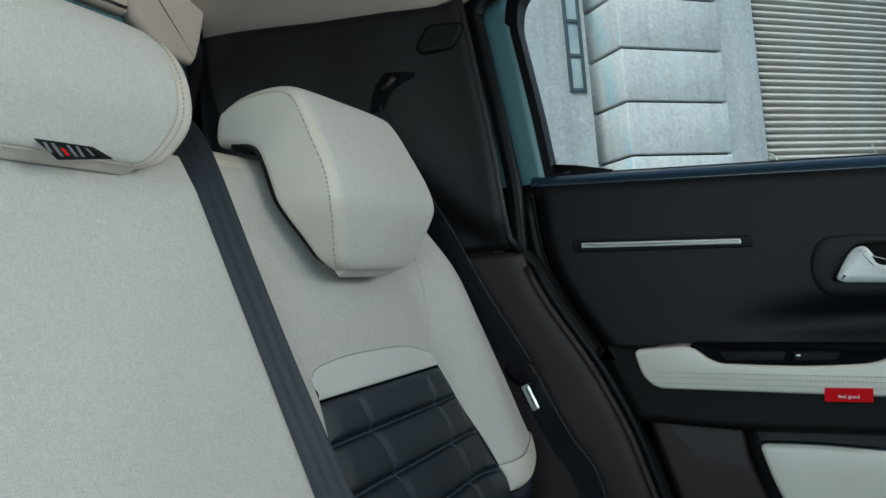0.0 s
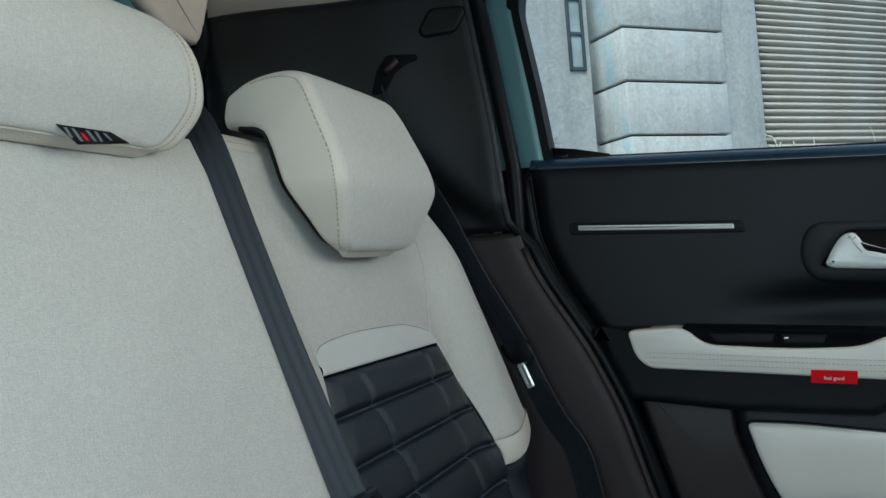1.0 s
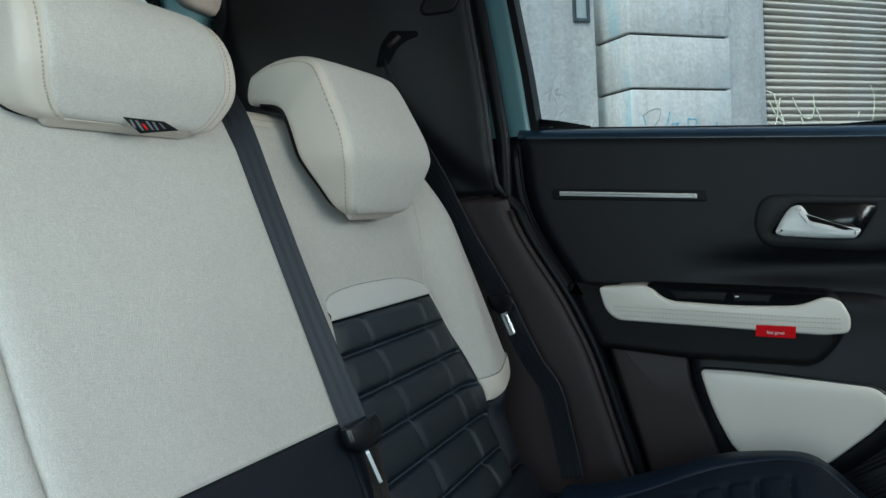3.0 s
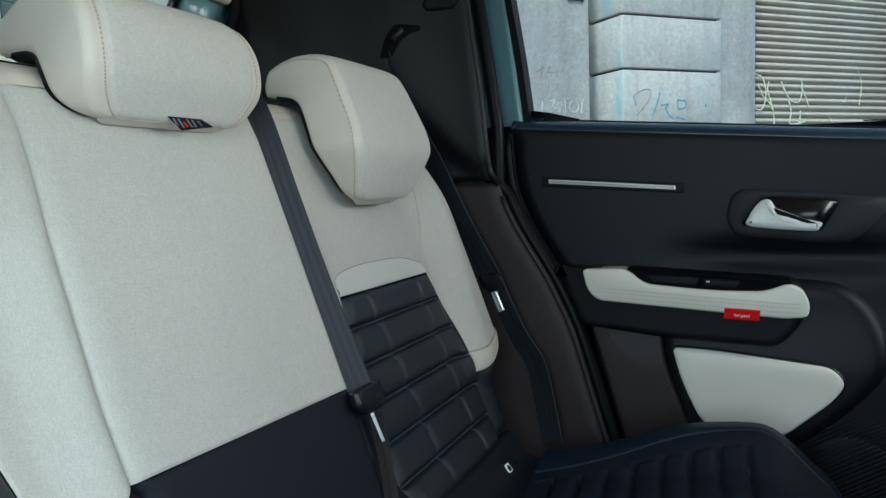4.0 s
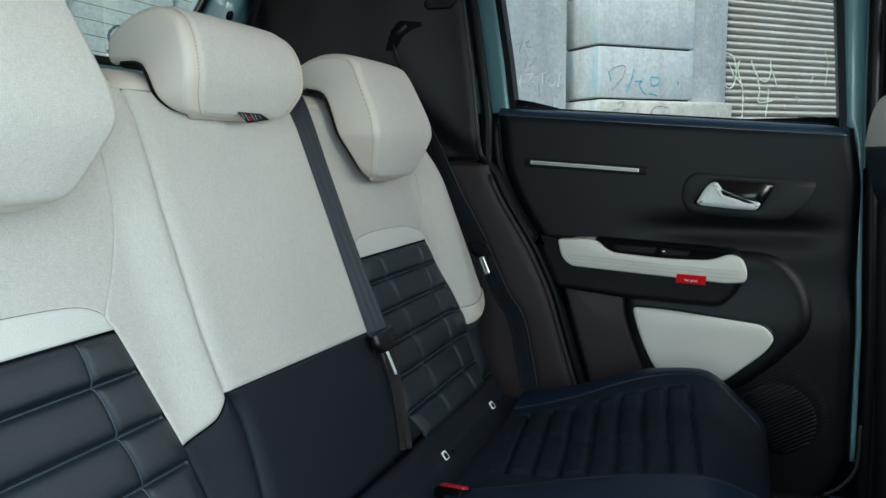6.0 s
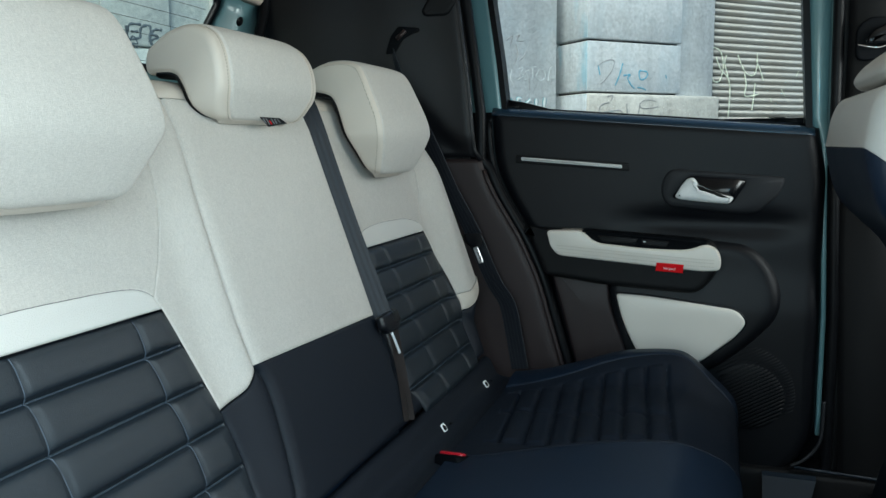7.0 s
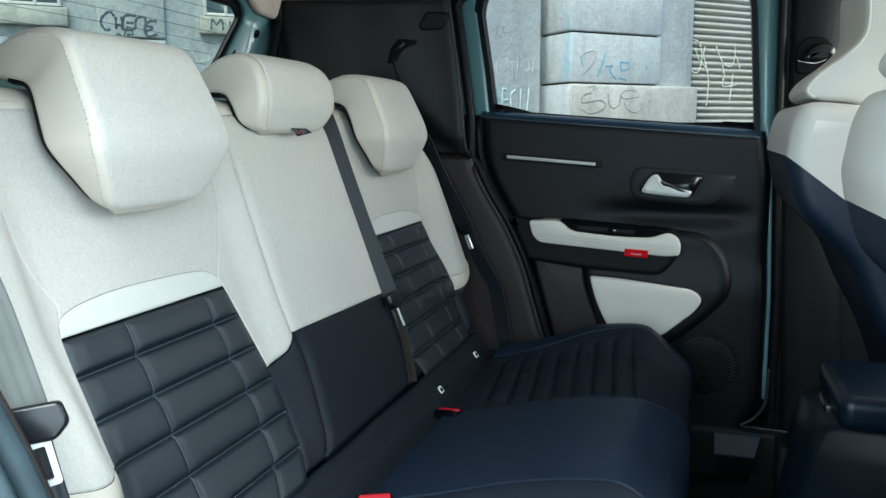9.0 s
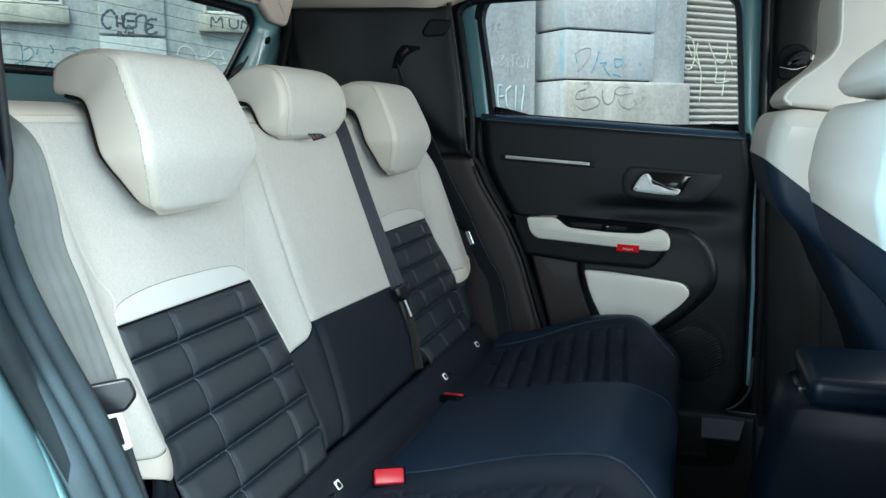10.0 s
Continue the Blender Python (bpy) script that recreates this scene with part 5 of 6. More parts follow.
for s in (1, -1):
    st = bmesh.new()
    for k in range(-1, 7):
        pts = []
        for q in range(31):
            b = s * (0.20 + 0.32 * q / 30)
            a = 0.1135 + 0.0366 * k + 0.10 * (0.5 - abs(b))
            lo, hi = quilt_span(a, s)
            if lo + 0.004 < abs(b) < hi - 0.002:
                pts.append(cush(a, b) + Vector((0, 0, cush_quilt(a, b) + 0.0004)))
        if len(pts) > 2:
            tube(pts, 0.0007, 4, bm=st)
    part("stitching", st, THREAD_SLATE, cushion, "slate thread in the grooves")
# cloth strip between cushion and backrest with the anchor marks
gap = thing("anchor_strip", "black cloth strip between backrest and cushion", "car seat")
prof = smooth_path([(-0.034, 0, 0.606), (-0.022, 0, 0.6125), (-0.011, 0, 0.607), (-0.003, 0, 0.592), (0.005, 0, 0.580), (0.022, 0, 0.5735), (0.040, 0, 0.574), (0.052, 0, 0.566)], 4)
part("strip_cloth", sheet(lambda u, v: prof[min(int(v * (len(prof) - 1) + 0.5), len(prof) - 1)] + Vector((0.0015 * math.sin((-0.585 + 1.17 * u) * 14), -0.585 + 1.17 * u, 0.0012 * math.sin((-0.585 + 1.17 * u) * 23 + 9 * v))), 90, len(prof) - 1), BLACK_CLOTH, gap)
for y in (0.533, 0.282, -0.282, -0.533):
    part("anchor_slit", tube([Vector((0.0070 + 0.001 * q, y - 0.004 + 0.008 * q, 0.5815 - 0.001 * q)) for q in (0, 0.5, 1)], 0.0016, 6), RUBBER, gap)
for y in (0.501, 0.254, -0.254, -0.501):
    m = thing("anchor_label", "small white child seat anchor label", "label", "anchor labels")
    ol = fillet([(-0.0068, -0.0050), (0.0068, -0.0050), (0.0068, 0.0050), (-0.0068, 0.0050)], 0.0022)
    n = Vector((0.74, -0.36, 0.57)).normalized()
    upv = Vector((-0.60, 0, 0.80))
    acr = upv.cross(n).normalized() * -1
    base = Vector((0.002, y, 0.581))
    part("plate", slab(ol, 0.0015, lambda a, b, c: base + acr * b + upv * a + n * (0.004 + c), 0.0006, 1), WHITE_PRINT, m)
    part("mark", slab(fillet([(-0.005, -0.003), (0.0015, -0.003), (0.005, 0.0), (0.0015, 0.003), (-0.005, 0.003)], 0.001), 0.0008, lambda a, b, c: base + acr * b + upv * a + n * (0.0054 + c), 0.0003, 1), TRIM, m)


# ---- seat belts ----
def tongue(ob, at, down, across, out, blade_way=(0.52, -0.82, 0.12), wide=1.0):
    """A plastic tongue with its steel blade."""
    at, d, a, o = Vector(at), Vector(down).normalized(), Vector(across).normalized(), Vector(out).normalized()
    body = fillet([(-0.025, -0.014), (0.025, -0.014), (0.027, 0.004), (0.014, 0.016), (-0.014, 0.016), (-0.027, 0.004)], 0.005)
    t = part("tongue", slab(body, 0.011, lambda p, q, c: at + a * p + d * q + o * (c - 0.004), 0.004), GLOSS, ob)
    a = (Vector(blade_way) - d * Vector(blade_way).dot(d)).normalized()
    o = d.cross(a)
    blade = fillet([(-0.0105, 0.015), (0.0105, 0.015), (0.0105, 0.050), (-0.0105, 0.050)], 0.003)
    hole = fillet([(-0.0055, 0.019), (0.0055, 0.019), (0.0055, 0.045), (-0.0055, 0.045)], 0.002)
    loops = [[at + a * p[0] * wide + d * p[1] + o * h for p in q] for q, h in ((blade, 0.001), (blade, 0.0045), (hole, 0.0045), (hole, 0.001), (blade, 0.001))]
    part("blade", rings(loops, caps=False), STEEL, t, "bright steel blade", False)


def belt(label, upper, lower, across, m2, low_width=0.047, m1=WEB, width=0.047):
    ob = thing("seat_belt", label, "seat belt", "rear seat belts")
    part("webbing", ribbon(smooth_path(upper, 8), across, width), m1, ob)
    part("lower_webbing", ribbon(smooth_path(lower, 8), across, low_width), m2, ob)
    return ob


mid_belt = belt("black middle seat belt with steel tongue lying on the backrest",
                [(-0.2804, 0.1678, 1.09), (-0.2454, 0.1658, 1.122), (-0.2104, 0.1628, 1.118), (-0.1834, 0.1618, 1.088), (-0.1474, 0.1618, 0.99), (-0.1134, 0.1638, 0.895), (-0.0714, 0.1678, 0.785), (-0.0594, 0.1698, 0.755)],
                [(-0.052, 0.186, 0.768), (-0.040, 0.182, 0.721), (-0.027, 0.170, 0.681), (-0.012, 0.152, 0.640), (-0.009, 0.148, 0.630)], (0.80, 0.60, 0), WEB_BROWN, 0.008, WEB, 0.043)
part("lower_webbing", ribbon(smooth_path([(-0.056, 0.176, 0.765), (-0.044, 0.174, 0.719), (-0.031, 0.162, 0.679), (-0.017, 0.143, 0.640), (-0.014, 0.139, 0.630)], 8), (0.9, 0.43, 0), 0.007), WEB_BROWN, mid_belt)
tongue(mid_belt, (-0.054, 0.172, 0.770), (0.34, 0.15, -1), (0.1, 1, 0.1), (1, 0, 0.36))
OUTER_BELT = "black outer seat belt with steel tongue hanging beside the backrest"
far_belt = belt(OUTER_BELT, [(-0.262, 0.662, 1.248), (-0.245, 0.652, 1.205), (-0.210, 0.648, 1.130), (-0.158, 0.648, 1.036), (-0.118, 0.650, 0.950), (-0.088, 0.655, 0.892), (-0.064, 0.658, 0.846)],
                [(-0.064, 0.660, 0.842), (-0.040, 0.662, 0.785), (-0.020, 0.662, 0.745), (0.006, 0.660, 0.705), (0.022, 0.655, 0.64), (0.036, 0.648, 0.575)], (0.85, -0.50, 0.10), WEB)
tongue(far_belt, (-0.064, 0.652, 0.838), (0.40, 0.0, -1), (0.85, -0.50, 0.10), (0.5, -0.80, 0.25), (0.80, -0.58, 0.14), 0.62)
near_belt = belt("black outer seat belt painted lighter for daylight, with steel tongue beside the backrest", [(-0.262, -0.662, 1.248), (-0.240, -0.660, 1.205), (-0.190, -0.664, 1.130), (-0.108, -0.668, 1.075), (-0.088, -0.668, 1.024), (-0.080, -0.668, 0.976), (-0.060, -0.668, 0.928), (-0.037, -0.667, 0.861), (-0.034, -0.667, 0.850)],
                 [(-0.034, -0.667, 0.846), (-0.018, -0.668, 0.79), (0.004, -0.668, 0.72), (0.026, -0.660, 0.64), (0.040, -0.650, 0.575)], (0.35, 0.94, 0.0), WEB, 0.040, WEB_LIT)
tongue(near_belt, (-0.026, -0.664, 0.846), (0.30, 0.0, -1), (0.80, 0.58, 0.10), (0.58, -0.80, 0.25), (0.74, 0.66, 0.10), 0.95)


def buckle(at, axis, wide, label, deep=0.0115):
    """A belt buckle: its red button looks along axis."""
    ob = thing("belt_buckle", label, "belt buckle", "belt buckles", at)
    z = Vector(axis).normalized()
    x = Vector(wide)
    x = (x - z * x.dot(z)).normalized()
    m = Matrix((x, z.cross(x), z)).transposed().to_4x4()
    for nm, bm, material, lb in (("housing", rbox(-0.024, 0.024, -0.015, 0.015, -0.060, 0.010, 0.005), TRIM_DEEP, ""), ("button", rbox(-0.021, 0.021, -deep, deep, 0.006, 0.0135, 0.003), RED_BUTTON, "red release button"),
                                 ("slot", rbox(-0.016, 0.016, 0.0118, 0.0138, 0.004, 0.0125, 0.0), RUBBER, "")):
        bmesh.ops.transform(bm, matrix=m, verts=bm.verts)
        part(nm, bm, material, ob, lb)
    return ob


buckle((0.055, 0.143, 0.576), (-0.03, 0.30, 0.95), (1, -0.42, 0.06), "black belt buckle with red button between the cushions", 0.0065)
buckle((0.070, -0.226, 0.587), (0.25, -0.62, 0.72), (0.9, 0.4, 0.0), "black belt buckle with red button lying on the cushion")
buckle((0.112, -0.222, 0.560), (0.30, -0.30, 0.85), (0.9, 0.4, 0.0), "black belt buckle with red button half sunk between cushions")


# ---- front seats ----
def front_seat(yc, dx, hx, tint_label, split=1.030):
    ob = thing("front_seat", tint_label, "car seat", "front seats")
    prof = [(0.557, 1.010), (0.557, 1.040), (0.564, 1.080), (0.580, 1.102), (0.620, 1.103), (0.680, 1.090), (0.730, 1.05), (0.80, 0.88), (0.90, 0.62), (0.93, 0.48), (0.86, 0.42), (0.80, 0.50), (0.74, 0.68), (0.685, 0.79), (0.650, 0.865), (0.612, 0.905), (0.576, 0.945)]
    pr = [Vector((p.x + dx + 0.007, p.y)) for p in smooth_path([(x, z, 0) for x, z in prof], 5, True)]
    hw, r = 0.215, 0.027

    def body(upper, sink):
        bm = pillow(inset(pr, sink), lambda z: hw * (1.0 - 0.06 * smoothstep((z - 0.95) / 0.16)) - sink, yc, r)
        nrm = Vector((0.78, 0, 1.0)).normalized()
        bmesh.ops.bisect_plane(bm, geom=bm.verts[:] + bm.edges[:] + bm.faces[:], plane_co=(0.557 + dx, 0, split), plane_no=nrm, clear_inner=upper, clear_outer=not upper)
        return bm
    part("upper_cover", body(True, 0.0), FRONT_SKIN, ob, "off-white leatherette")
    part("lower_cover", body(False, 0.0015), BLACK_SIDE, ob, "black leatherette")
    hp = [(0.602, 1.118), (0.612, 1.111), (0.650, 1.106), (0.715, 1.108), (0.755, 1.18), (0.770, 1.28), (0.745, 1.355), (0.700, 1.362), (0.683, 1.330), (0.6765, 1.285), (0.678, 1.222), (0.670, 1.197), (0.651, 1.177), (0.619, 1.152), (0.606, 1.138), (0.600, 1.126)]
    hpr = [Vector((p.x + hx, p.y)) for p in smooth_path([(x, z, 0) for x, z in hp], 5, True)]
    part("headrest", pillow(hpr, lambda z: 0.125, yc, 0.009, 5), FRONT_SKIN, ob, "off-white leatherette headrest")
    for sy in (-1, 1):
        edge = [(0.612, 1.1125), (0.603, 1.120), (0.602, 1.1275), (0.6085, 1.1375), (0.6215, 1.1505), (0.653, 1.1755), (0.673, 1.197), (0.6805, 1.223), (0.679, 1.285), (0.686, 1.33)]
        part("headrest_piping", tube(smooth_path([(x + 0.0025 + hx, yc + sy * 0.1235, z) for x, z in edge], 6), 0.0028, 6), FRONT_SKIN, ob)
    for dy in (-0.06, 0.06):
        part("post", tube([(0.680 + hx, yc + dy, 1.08), (0.685 + hx, yc + dy, 1.13)], 0.006, 8), STEEL, ob)
    part("base", rbox(0.74 + dx, 1.20, yc - 0.24, yc + 0.24, 0.42, 0.60, 0.05), BLACK_SIDE, ob)
    part("runner", rbox(0.66, 1.20, yc - 0.20, yc - 0.16, 0.30, 0.43, 0.008), TRIM_DEEP, ob)
    part("runner", rbox(0.66, 1.20, yc + 0.16, yc + 0.20, 0.30, 0.43, 0.008), TRIM_DEEP, ob)
    return ob


front_seat(0.372, 0.010, 0.0, "off-white and black front seat in front of the closed door")
front_seat(-0.372, 0.030, 0.008, "off-white and black front seat beside the open door", 1.000)

# ---- console between the front seats ----
console = thing("centre_console", "black centre console with padded armrest lid", "console")
part("box", rings([[Vector((x0, -0.088, z)), Vector((x0 - 0.012, -0.07, z)), Vector((x0 - 0.016, 0.0, z)), Vector((x0 - 0.012, 0.07, z)), Vector((x0, 0.088, z)), Vector((1.35, 0.088, z)), Vector((1.35, -0.088, z))]
                   for x0, z in ((0.575, 0.30), (0.570, 0.45), (0.588, 0.58), (0.594, 0.615), (0.603, 0.66), (0.614, 0.695), (0.628, 0.704))]), CONSOLE_SKIN, console)
part("lid", rbox(0.624, 0.95, -0.098, 0.092, 0.702, 0.746, 0.016, 6), LID_SKIN, console, "black padded armrest lid")
part("latch", rbox(0.616, 0.632, -0.03, 0.03, 0.690, 0.714, 0.005), HANDLE_CUP, console)
part("rear_vent", rbox(0.570, 0.592, 0.02, 0.08, 0.56, 0.63, 0.006), TRIM_DEEP, console)

# sill and runner ends on the floor
sill = thing("sill_trim", "black door sill trim with seat runner cover", "trim", kind="structure")
part("sill_cover", rbox(0.18, 1.5, 0.70, 0.80, 0.27, 0.400, 0.012), TRIM, sill)
part("sill_edge", tube([(0.566 + 0.05 * k, 0.704, 0.410 - 0.0023 * k) for k in range(18)], 0.003, 8), SATIN_GREY, sill)
part("sill_lip", tube(smooth_path([(0.560, 0.712, 0.409), (0.582, 0.716, 0.421), (0.602, 0.718, 0.444), (0.612, 0.720, 0.472), (0.614, 0.722, 0.54)], 6), 0.0035, 6), TRIM_GREY, sill)
cover_prof = [(0.632, 0.352), (0.636, 0.362), (0.654, 0.402), (0.668, 0.405), (0.680, 0.300), (0.660, 0.300)]
part("runner_block", rings([[Vector((x, y, z)) for y, z in cover_prof] for x in (0.520, 0.523, 0.578, 0.582)]), CARPET, sill, "", False)
plate = [(0.622, 0.372), (0.652, 0.407), (0.668, 0.410), (0.668, 0.407), (0.654, 0.404), (0.622, 0.368)]
part("runner_cover", rings([[Vector((x + (0.409 - z) * k, y, z)) for y, z in plate] for x, k in ((0.506, 0.0), (0.509, 0.0), (0.590, -0.30), (0.600, -0.35))]), SATIN_GREY, sill, "dark grey runner cover", False)


# ---- outside ----
ground = tagged(part("ground", sheet(lambda u, v: Vector((-150 + 300 * u, -150 + 300 * v, 0)), 4, 4), ASPHALT), "grey asphalt street", "street", kind="structure")
UU = Vector((0.71, 0.704, 0)).normalized()
NN = Vector((UU.y, -UU.x, 0))


def wall(u, w, z):
    """A point of the house front: u along it, w out of it, z up."""
    return Vector((-0.70, 6.29, 0)) + UU * u + NN * w + Vector((0, 0, z))


def block(u0, u1, w0, w1, z0, z1, r=0.012):
    bm = rbox(u0, u1, w0, w1, z0, z1, r, 2)
    for v in bm.verts:
        v.co = wall(*v.co)
    return bm


house = thing("house", "weathered concrete house front with roller shutter and graffiti", "house")
RW = -0.33
PW = -0.49
part("wall", block(-12, -0.11, RW - 0.4, RW, 0, 9, 0.005), CONCRETE, house)
part("wall", block(-0.13, 1.62, PW - 0.3, PW, 0, 9, 0.005), CONCRETE, house)
part("wall", block(1.62, 12, RW - 0.4, RW + 0.02, 3.9, 9, 0.005), CONCRETE, house)
for z0, z1 in ((1.493, 1.932), (1.950, 2.385), (2.403, 2.838), (2.856, 3.29), (3.308, 3.75), (3.768, 4.2)):
    part("stone", block(0.0, 1.06, PW - 0.05, 0.0, z0, z1, 0.010), CONCRETE, house)
    part("side_wash", block(-0.006, 0.003, PW - 0.04, -0.010, z0 + 0.008, z1 - 0.008, 0.002), CONCRETE_SIDE, house, "blue-washed side face")
part("joint_core", block(0.03, 1.03, PW - 0.04, -0.03, 0.5, 5.0, 0.0), JOINT, house)
part("plinth", block(-0.012, 1.545, PW - 0.05, 0.02, 0, 1.478, 0.03), CONCRETE_BASE, house)
part("plinth_side", block(-0.020, -0.008, PW - 0.04, 0.004, 0, 1.470, 0.004), CONCRETE_SIDE, house, "grey-blue stained side face")
part("reveal", block(1.06, 1.56, PW - 0.05, -0.10, 1.475, 6.0, 0.01), CONCRETE, house)
part("upper_stone", block(0.0, 1.06, PW - 0.05, 0.0, 4.218, 8.0, 0.01), CONCRETE, house)


def shutter(u, v):
    z = 0.0 + 3.9 * v
    return wall(1.56 + 5.0 * u, -0.175 + 0.048 * abs(math.sin(math.pi * z / 0.0650)) ** 0.7, z)


part("shutter", sheet(shutter, 1, 720, tuple(-NN * 0.02)), SHUTTER, house, "grey corrugated roller shutter")
# pale rectangular pier and windows to the side
part("pier_stone", block(-3.92, -3.46, RW - 0.05, RW + 0.05, 1.74, 3.2, 0.01), CONCRETE, house)
part("pier_stone", block(-3.92, -3.46, RW - 0.05, RW + 0.05, 0.0, 1.725, 0.01), CONCRETE, house)
for u0, u1, z0 in ((-4.62, -4.16, 1.80), (-3.16, -2.70, 1.80)):
    part("sill", block(u0 - 0.05, u1 + 0.05, RW - 0.02, RW + 0.06, z0 - 0.01, z0 + 0.12, 0.01), CONCRETE_BASE, house)
    wdw = part("window", block(u0, u1, RW - 0.02, RW + 0.01, z0 + 0.13, z0 + 1.0, 0.004), HOUSE_GLASS, house)
    for k in range(4):
        uu = u0 + (u1 - u0) * k / 3
        part("glazing_bar", block(uu - 0.012, uu + 0.012, RW, RW + 0.025, z0 + 0.13, z0 + 1.0, 0.003), BAND, wdw)
    for k in range(5):
        zz = z0 + 0.14 + 0.21 * k
        part("glazing_bar", block(u0, u1, RW, RW + 0.022, zz - 0.010, zz + 0.010, 0.003), BAND, wdw)
wdw = part("window", block(-0.315, -0.175, RW - 0.02, RW + 0.006, 2.57, 4.2, 0.004), HOUSE_PANE, house, "narrow window with dark blue frame")
for u0, u1 in ((-0.325, -0.300), (-0.190, -0.165)):
    part("window_frame", block(u0, u1, RW - 0.01, RW + 0.025, 2.55, 4.2, 0.003), FRAME_BLUE, wdw)
for zz in (2.57, 2.87, 3.17, 3.47, 3.77, 4.07):
    part("glazing_bar", block(-0.310, -0.180, RW, RW + 0.02, zz - 0.016, zz + 0.016, 0.003), FRAME_BLUE, wdw)


def spray(lines, w, width, material, label):
    """Sprayed strokes on the wall: each a bent line in (u, z)."""
    for pts in lines:
        bm = bmesh.new()
        path = smooth_path([(p[0], p[1], 0) for p in pts], 6)
        prev = None
        for k, p in enumerate(path):
            d = (path[min(k + 1, len(path) - 1)] - path[max(k - 1, 0)])
            d = d.normalized() if d.length > 1e-6 else Vector((1, 0, 0))
            half = width * (0.40 + 0.12 * math.sin(k * 1.7))
            s = Vector((-d.y, d.x, 0)) * half
            cur = [bm.verts.new(wall(q.x, w + h, q.y)) for q, h in ((p + s, 0.001), (p + s * 0.6, 0.004), (p - s * 0.6, 0.004), (p - s, 0.001))]
            if prev:
                for a in range(3):
                    bm.faces.new((prev[a], prev[a + 1], cur[a + 1], cur[a]))
            prev = cur
        part("graffiti", bm, material, house, label)


# dark capitals on the stone by the tailgate window
spray([[(-3.81, 1.88), (-3.84, 1.91), (-3.89, 1.87), (-3.90, 1.82), (-3.87, 1.78), (-3.84, 1.79)], [(-3.80, 1.875), (-3.80, 1.79)], [(-3.80, 1.82), (-3.77, 1.82)], [(-3.76, 1.88), (-3.76, 1.79)],
       [(-3.66, 1.89), (-3.74, 1.885), (-3.75, 1.79), (-3.67, 1.80)], [(-3.73, 1.84), (-3.68, 1.84)], [(-3.67, 1.80), (-3.66, 1.87), (-3.60, 1.88), (-3.61, 1.77)],
       [(-3.52, 1.86), (-3.57, 1.86), (-3.59, 1.83), (-3.55, 1.81), (-3.60, 1.78), (-3.58, 1.75), (-3.52, 1.77)]], RW + 0.05, 0.021, PAINT_DARK, "dark sprayed capitals")
spray([[(-3.81, 1.73), (-3.79, 1.76), (-3.76, 1.73)], [(-3.75, 1.75), (-3.72, 1.81), (-3.69, 1.76), (-3.73, 1.76)], [(-3.69, 1.73), (-3.73, 1.75)]], RW + 0.05, 0.013, PAINT_DARK, "dark sprayed scribble")
spray([[(-3.13, 1.82), (-3.12, 1.90), (-3.09, 1.86), (-3.05, 1.90), (-3.04, 1.82)], [(-2.99, 1.89), (-2.98, 1.83), (-2.93, 1.83), (-2.92, 1.89)], [(-2.90, 1.82), (-2.88, 1.89), (-2.84, 1.84), (-2.82, 1.90), (-2.81, 1.83)]],
      RW + 0.06, 0.015, PAINT_DARK, "dark sprayed capitals")
spray([[(-4.48, 1.66), (-4.44, 1.65), (-4.43, 1.60)], [(-4.42, 1.61), (-4.38, 1.63), (-4.36, 1.59), (-4.39, 1.55), (-4.43, 1.53), (-4.43, 1.59)], [(-4.33, 1.62), (-4.34, 1.58)], [(-4.25, 1.65), (-4.23, 1.61), (-4.25, 1.59)],
       [(-4.48, 1.51), (-4.44, 1.53), (-4.43, 1.48)], [(-4.29, 1.50), (-4.25, 1.54), (-4.25, 1.50)], [(-4.15, 1.63), (-4.09, 1.64), (-4.04, 1.62)]], RW, 0.010, PAINT_TEAL, "teal sprayed scribble")
spray([[(-3.38, 1.61), (-3.35, 1.67), (-3.29, 1.67), (-3.25, 1.63), (-3.23, 1.58)], [(-3.22, 1.58), (-3.15, 1.60), (-3.14, 1.65)], [(-3.15, 1.59), (-3.09, 1.65), (-3.05, 1.64), (-3.02, 1.57)], [(-3.14, 1.59), (-3.08, 1.55), (-3.00, 1.56)]],
      RW, 0.012, PAINT_PALE, "pale sprayed loops")
# pilaster and plinth
spray([[(0.11, 1.72), (0.12, 1.68), (0.13, 1.64)], [(0.38, 1.75), (0.35, 1.65), (0.30, 1.55)], [(0.39, 1.64), (0.47, 1.65), (0.44, 1.62), (0.48, 1.56), (0.52, 1.53)], [(0.57, 1.69), (0.66, 1.68), (0.65, 1.63), (0.59, 1.61), (0.57, 1.65), (0.57, 1.69)],
       [(0.88, 1.66), (0.89, 1.63)], [(0.55, 1.54), (0.60, 1.535), (0.65, 1.52)]], 0.0, 0.016, PAINT_BLUE, "faded blue sprayed scribble")
spray([[(0.10, 1.71), (0.18, 1.76), (0.28, 1.77), (0.26, 1.68), (0.17, 1.58), (0.13, 1.56)]], 0.0, 0.007, PAINT_FAINT, "thin grey sprayed loop")
spray([[(0.22, 1.40), (0.13, 1.37), (0.12, 1.31), (0.23, 1.32), (0.34, 1.33), (0.39, 1.28), (0.32, 1.23), (0.20, 1.21), (0.12, 1.25)], [(0.42, 1.39), (0.43, 1.30), (0.49, 1.26), (0.55, 1.30), (0.57, 1.38)], [(0.20, 1.45), (0.26, 1.46), (0.24, 1.41)], [(0.82, 1.30), (0.83, 1.26)]],
      0.02, 0.016, PAINT_FAINT, "worn grey sprayed letters")
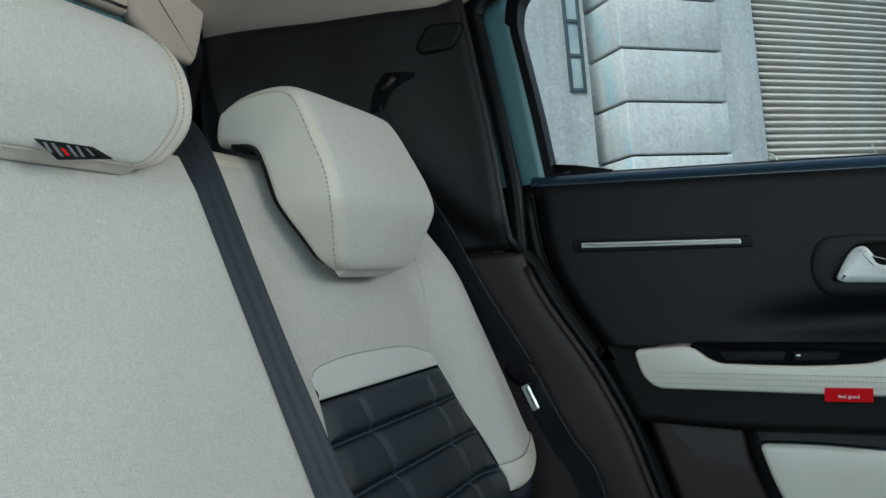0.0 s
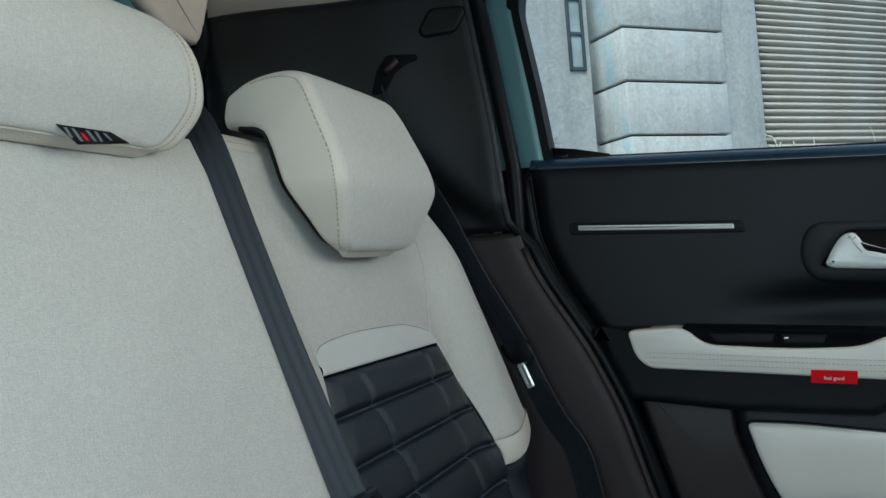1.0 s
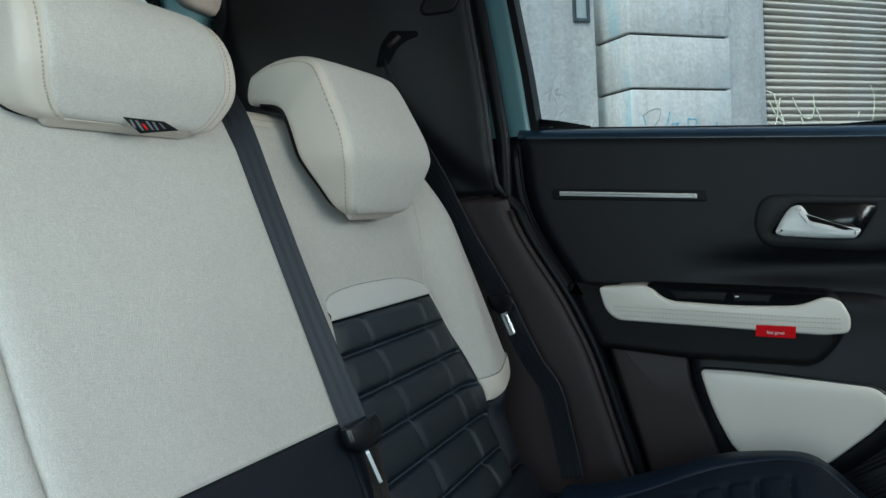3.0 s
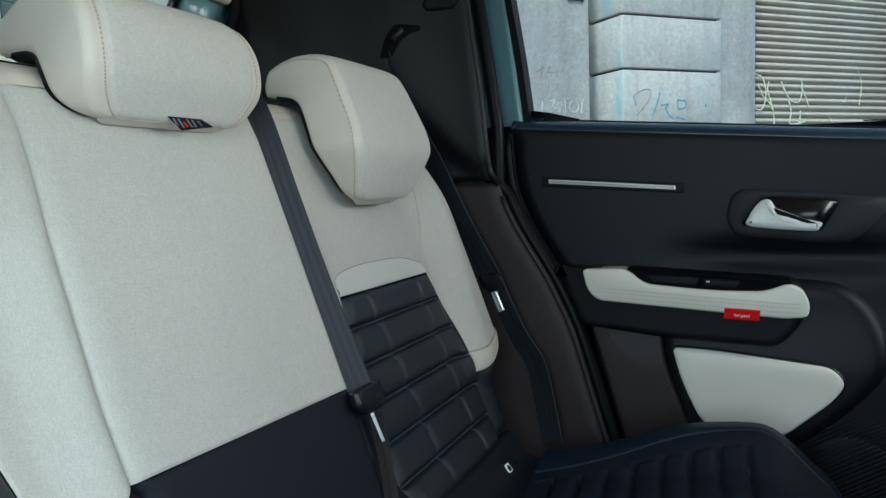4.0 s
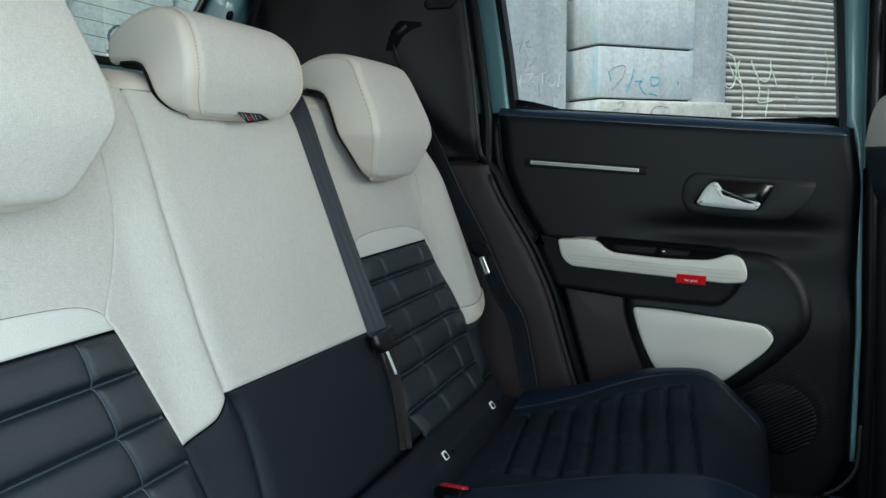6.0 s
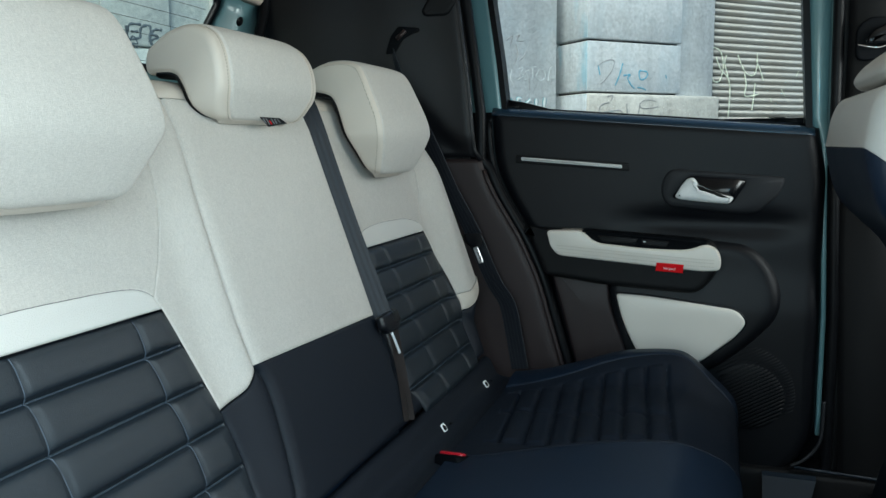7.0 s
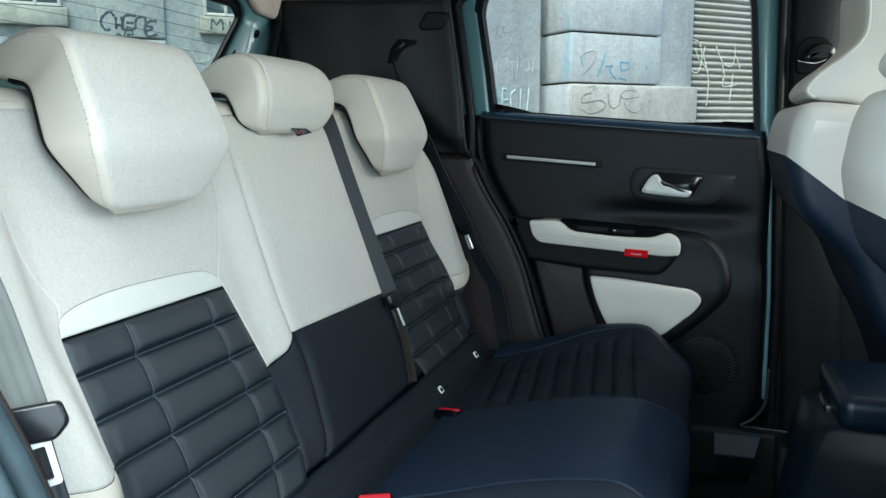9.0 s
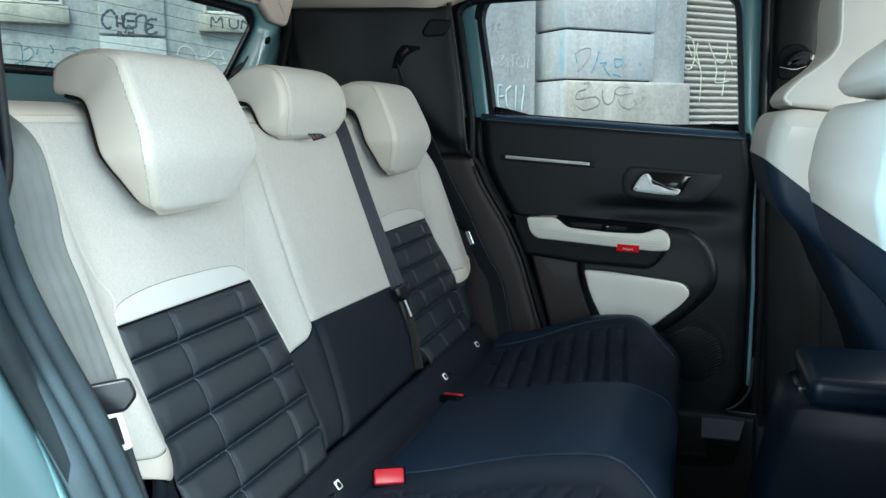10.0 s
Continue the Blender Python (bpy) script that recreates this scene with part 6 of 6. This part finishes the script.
spray([[(0.75, 1.42), (0.64, 1.43), (0.57, 1.39), (0.61, 1.35), (0.78, 1.37)], [(0.61, 1.32), (0.65, 1.25), (0.76, 1.22), (0.84, 1.28)]], 0.02, 0.009, PAINT_FAINT, "thin worn grey sprayed letter")
# recessed wall
spray([[(-0.58, 1.69), (-0.59, 1.61), (-0.56, 1.55)], [(-0.52, 1.69), (-0.46, 1.71), (-0.49, 1.65), (-0.45, 1.64), (-0.52, 1.60)], [(-0.40, 1.69), (-0.43, 1.67), (-0.41, 1.62), (-0.45, 1.60)], [(-0.38, 1.71), (-0.32, 1.72)], [(-0.36, 1.71), (-0.36, 1.61)],
       [(-0.29, 1.70), (-0.32, 1.64), (-0.28, 1.60), (-0.23, 1.63), (-0.24, 1.69), (-0.29, 1.70)], [(-0.20, 1.60), (-0.18, 1.70), (-0.15, 1.73)]], RW, 0.009, PAINT_WHITE, "pale sprayed scribble")
spray([[(-0.63, 1.94), (-0.57, 1.98), (-0.60, 1.89)], [(-0.54, 1.97), (-0.50, 1.99), (-0.53, 1.94), (-0.46, 1.94)], [(-0.54, 1.91), (-0.52, 1.83), (-0.55, 1.74)], [(-0.43, 1.85), (-0.46, 1.80), (-0.50, 1.77)], [(-0.40, 1.62), (-0.39, 1.51)]], RW, 0.008, PAINT_FAINT, "dark sprayed scribble")
spray([[(-0.60, 1.44), (-0.58, 1.30), (-0.60, 1.20)], [(-0.48, 1.43), (-0.52, 1.42), (-0.51, 1.23), (-0.46, 1.22)], [(-0.51, 1.33), (-0.46, 1.34)], [(-0.38, 1.43), (-0.43, 1.38), (-0.42, 1.25), (-0.37, 1.22)], [(-0.32, 1.44), (-0.33, 1.21)], [(-0.23, 1.45), (-0.26, 1.20)]],
      RW, 0.046, PAINT_TEAL, "teal sprayed letters, worn")
spray([[(-0.48, 1.43), (-0.52, 1.42), (-0.51, 1.23), (-0.46, 1.22)], [(-0.51, 1.33), (-0.46, 1.34)], [(-0.38, 1.43), (-0.43, 1.38), (-0.42, 1.25), (-0.37, 1.22)], [(-0.32, 1.44), (-0.33, 1.21)], [(-0.23, 1.45), (-0.26, 1.20)]],
      RW + 0.004, 0.028, PAINT_WHITE, "pale filling of the sprayed letters")
# roller shutter
spray([[(1.56, 1.96), (1.66, 1.93), (1.70, 1.85), (1.71, 1.75), (1.67, 1.64), (1.60, 1.63), (1.57, 1.68)], [(1.61, 1.87), (1.68, 1.75), (1.76, 1.69), (1.79, 1.64)], [(1.75, 1.89), (1.73, 1.81), (1.77, 1.71), (1.81, 1.58), (1.81, 1.40), (1.80, 1.29)],
       [(1.90, 1.90), (1.95, 1.81), (2.03, 1.72), (2.13, 1.71), (2.17, 1.81), (2.16, 1.92)], [(2.15, 1.86), (2.22, 1.75), (2.26, 1.66)], [(2.00, 1.72), (2.03, 1.61), (2.02, 1.50), (2.21, 1.52)], [(2.15, 1.63), (2.14, 1.50), (2.12, 1.36)]], -0.124, 0.017, PAINT_LIME, "pale yellow sprayed scribble")
spray([[(2.92, 2.03), (2.97, 1.89), (2.94, 1.69)], [(2.76, 1.77), (2.73, 1.71)], [(2.52, 1.58), (2.58, 1.51)], [(2.37, 1.49), (2.39, 1.44)]], -0.124, 0.010, PAINT_LIME, "pale yellow sprayed flecks")
# leaves of a street tree above the shutter
leaf_bm = bmesh.new()
rng = random.Random(5)
for k in range(260):
    p = wall(3.05 + rng.gauss(0, 0.22), 1.0 + rng.gauss(0, 0.25), 3.55 + abs(rng.gauss(0, 0.30)))
    a, t = rng.uniform(0, 6.28), rng.uniform(-0.9, 0.9)
    d = Vector((math.cos(a), math.sin(a), t)).normalized() * 0.035
    e = d.orthogonal().normalized() * 0.018
    leaf_bm.faces.new([leaf_bm.verts.new(q) for q in (p - d, p + e + Vector((0, 0, 0.006)), p + d, p - e + Vector((0, 0, 0.006)))])
LEAF = mat("green_leaf", (0.03, 0.11, 0.05), 0.6, spread=0.5, scale=3)
tree = thing("street_tree", "hanging green leaves of a street tree", "tree")
tagged(part("foliage", leaf_bm, LEAF, tree), kind="stuff")
part("twig", tube(smooth_path([wall(3.5, 1.2, 4.6), wall(3.25, 1.1, 4.1), wall(3.05, 1.0, 3.7), wall(3.0, 0.95, 3.45)], 5), 0.012, 6), PAINT_DARK, tree)
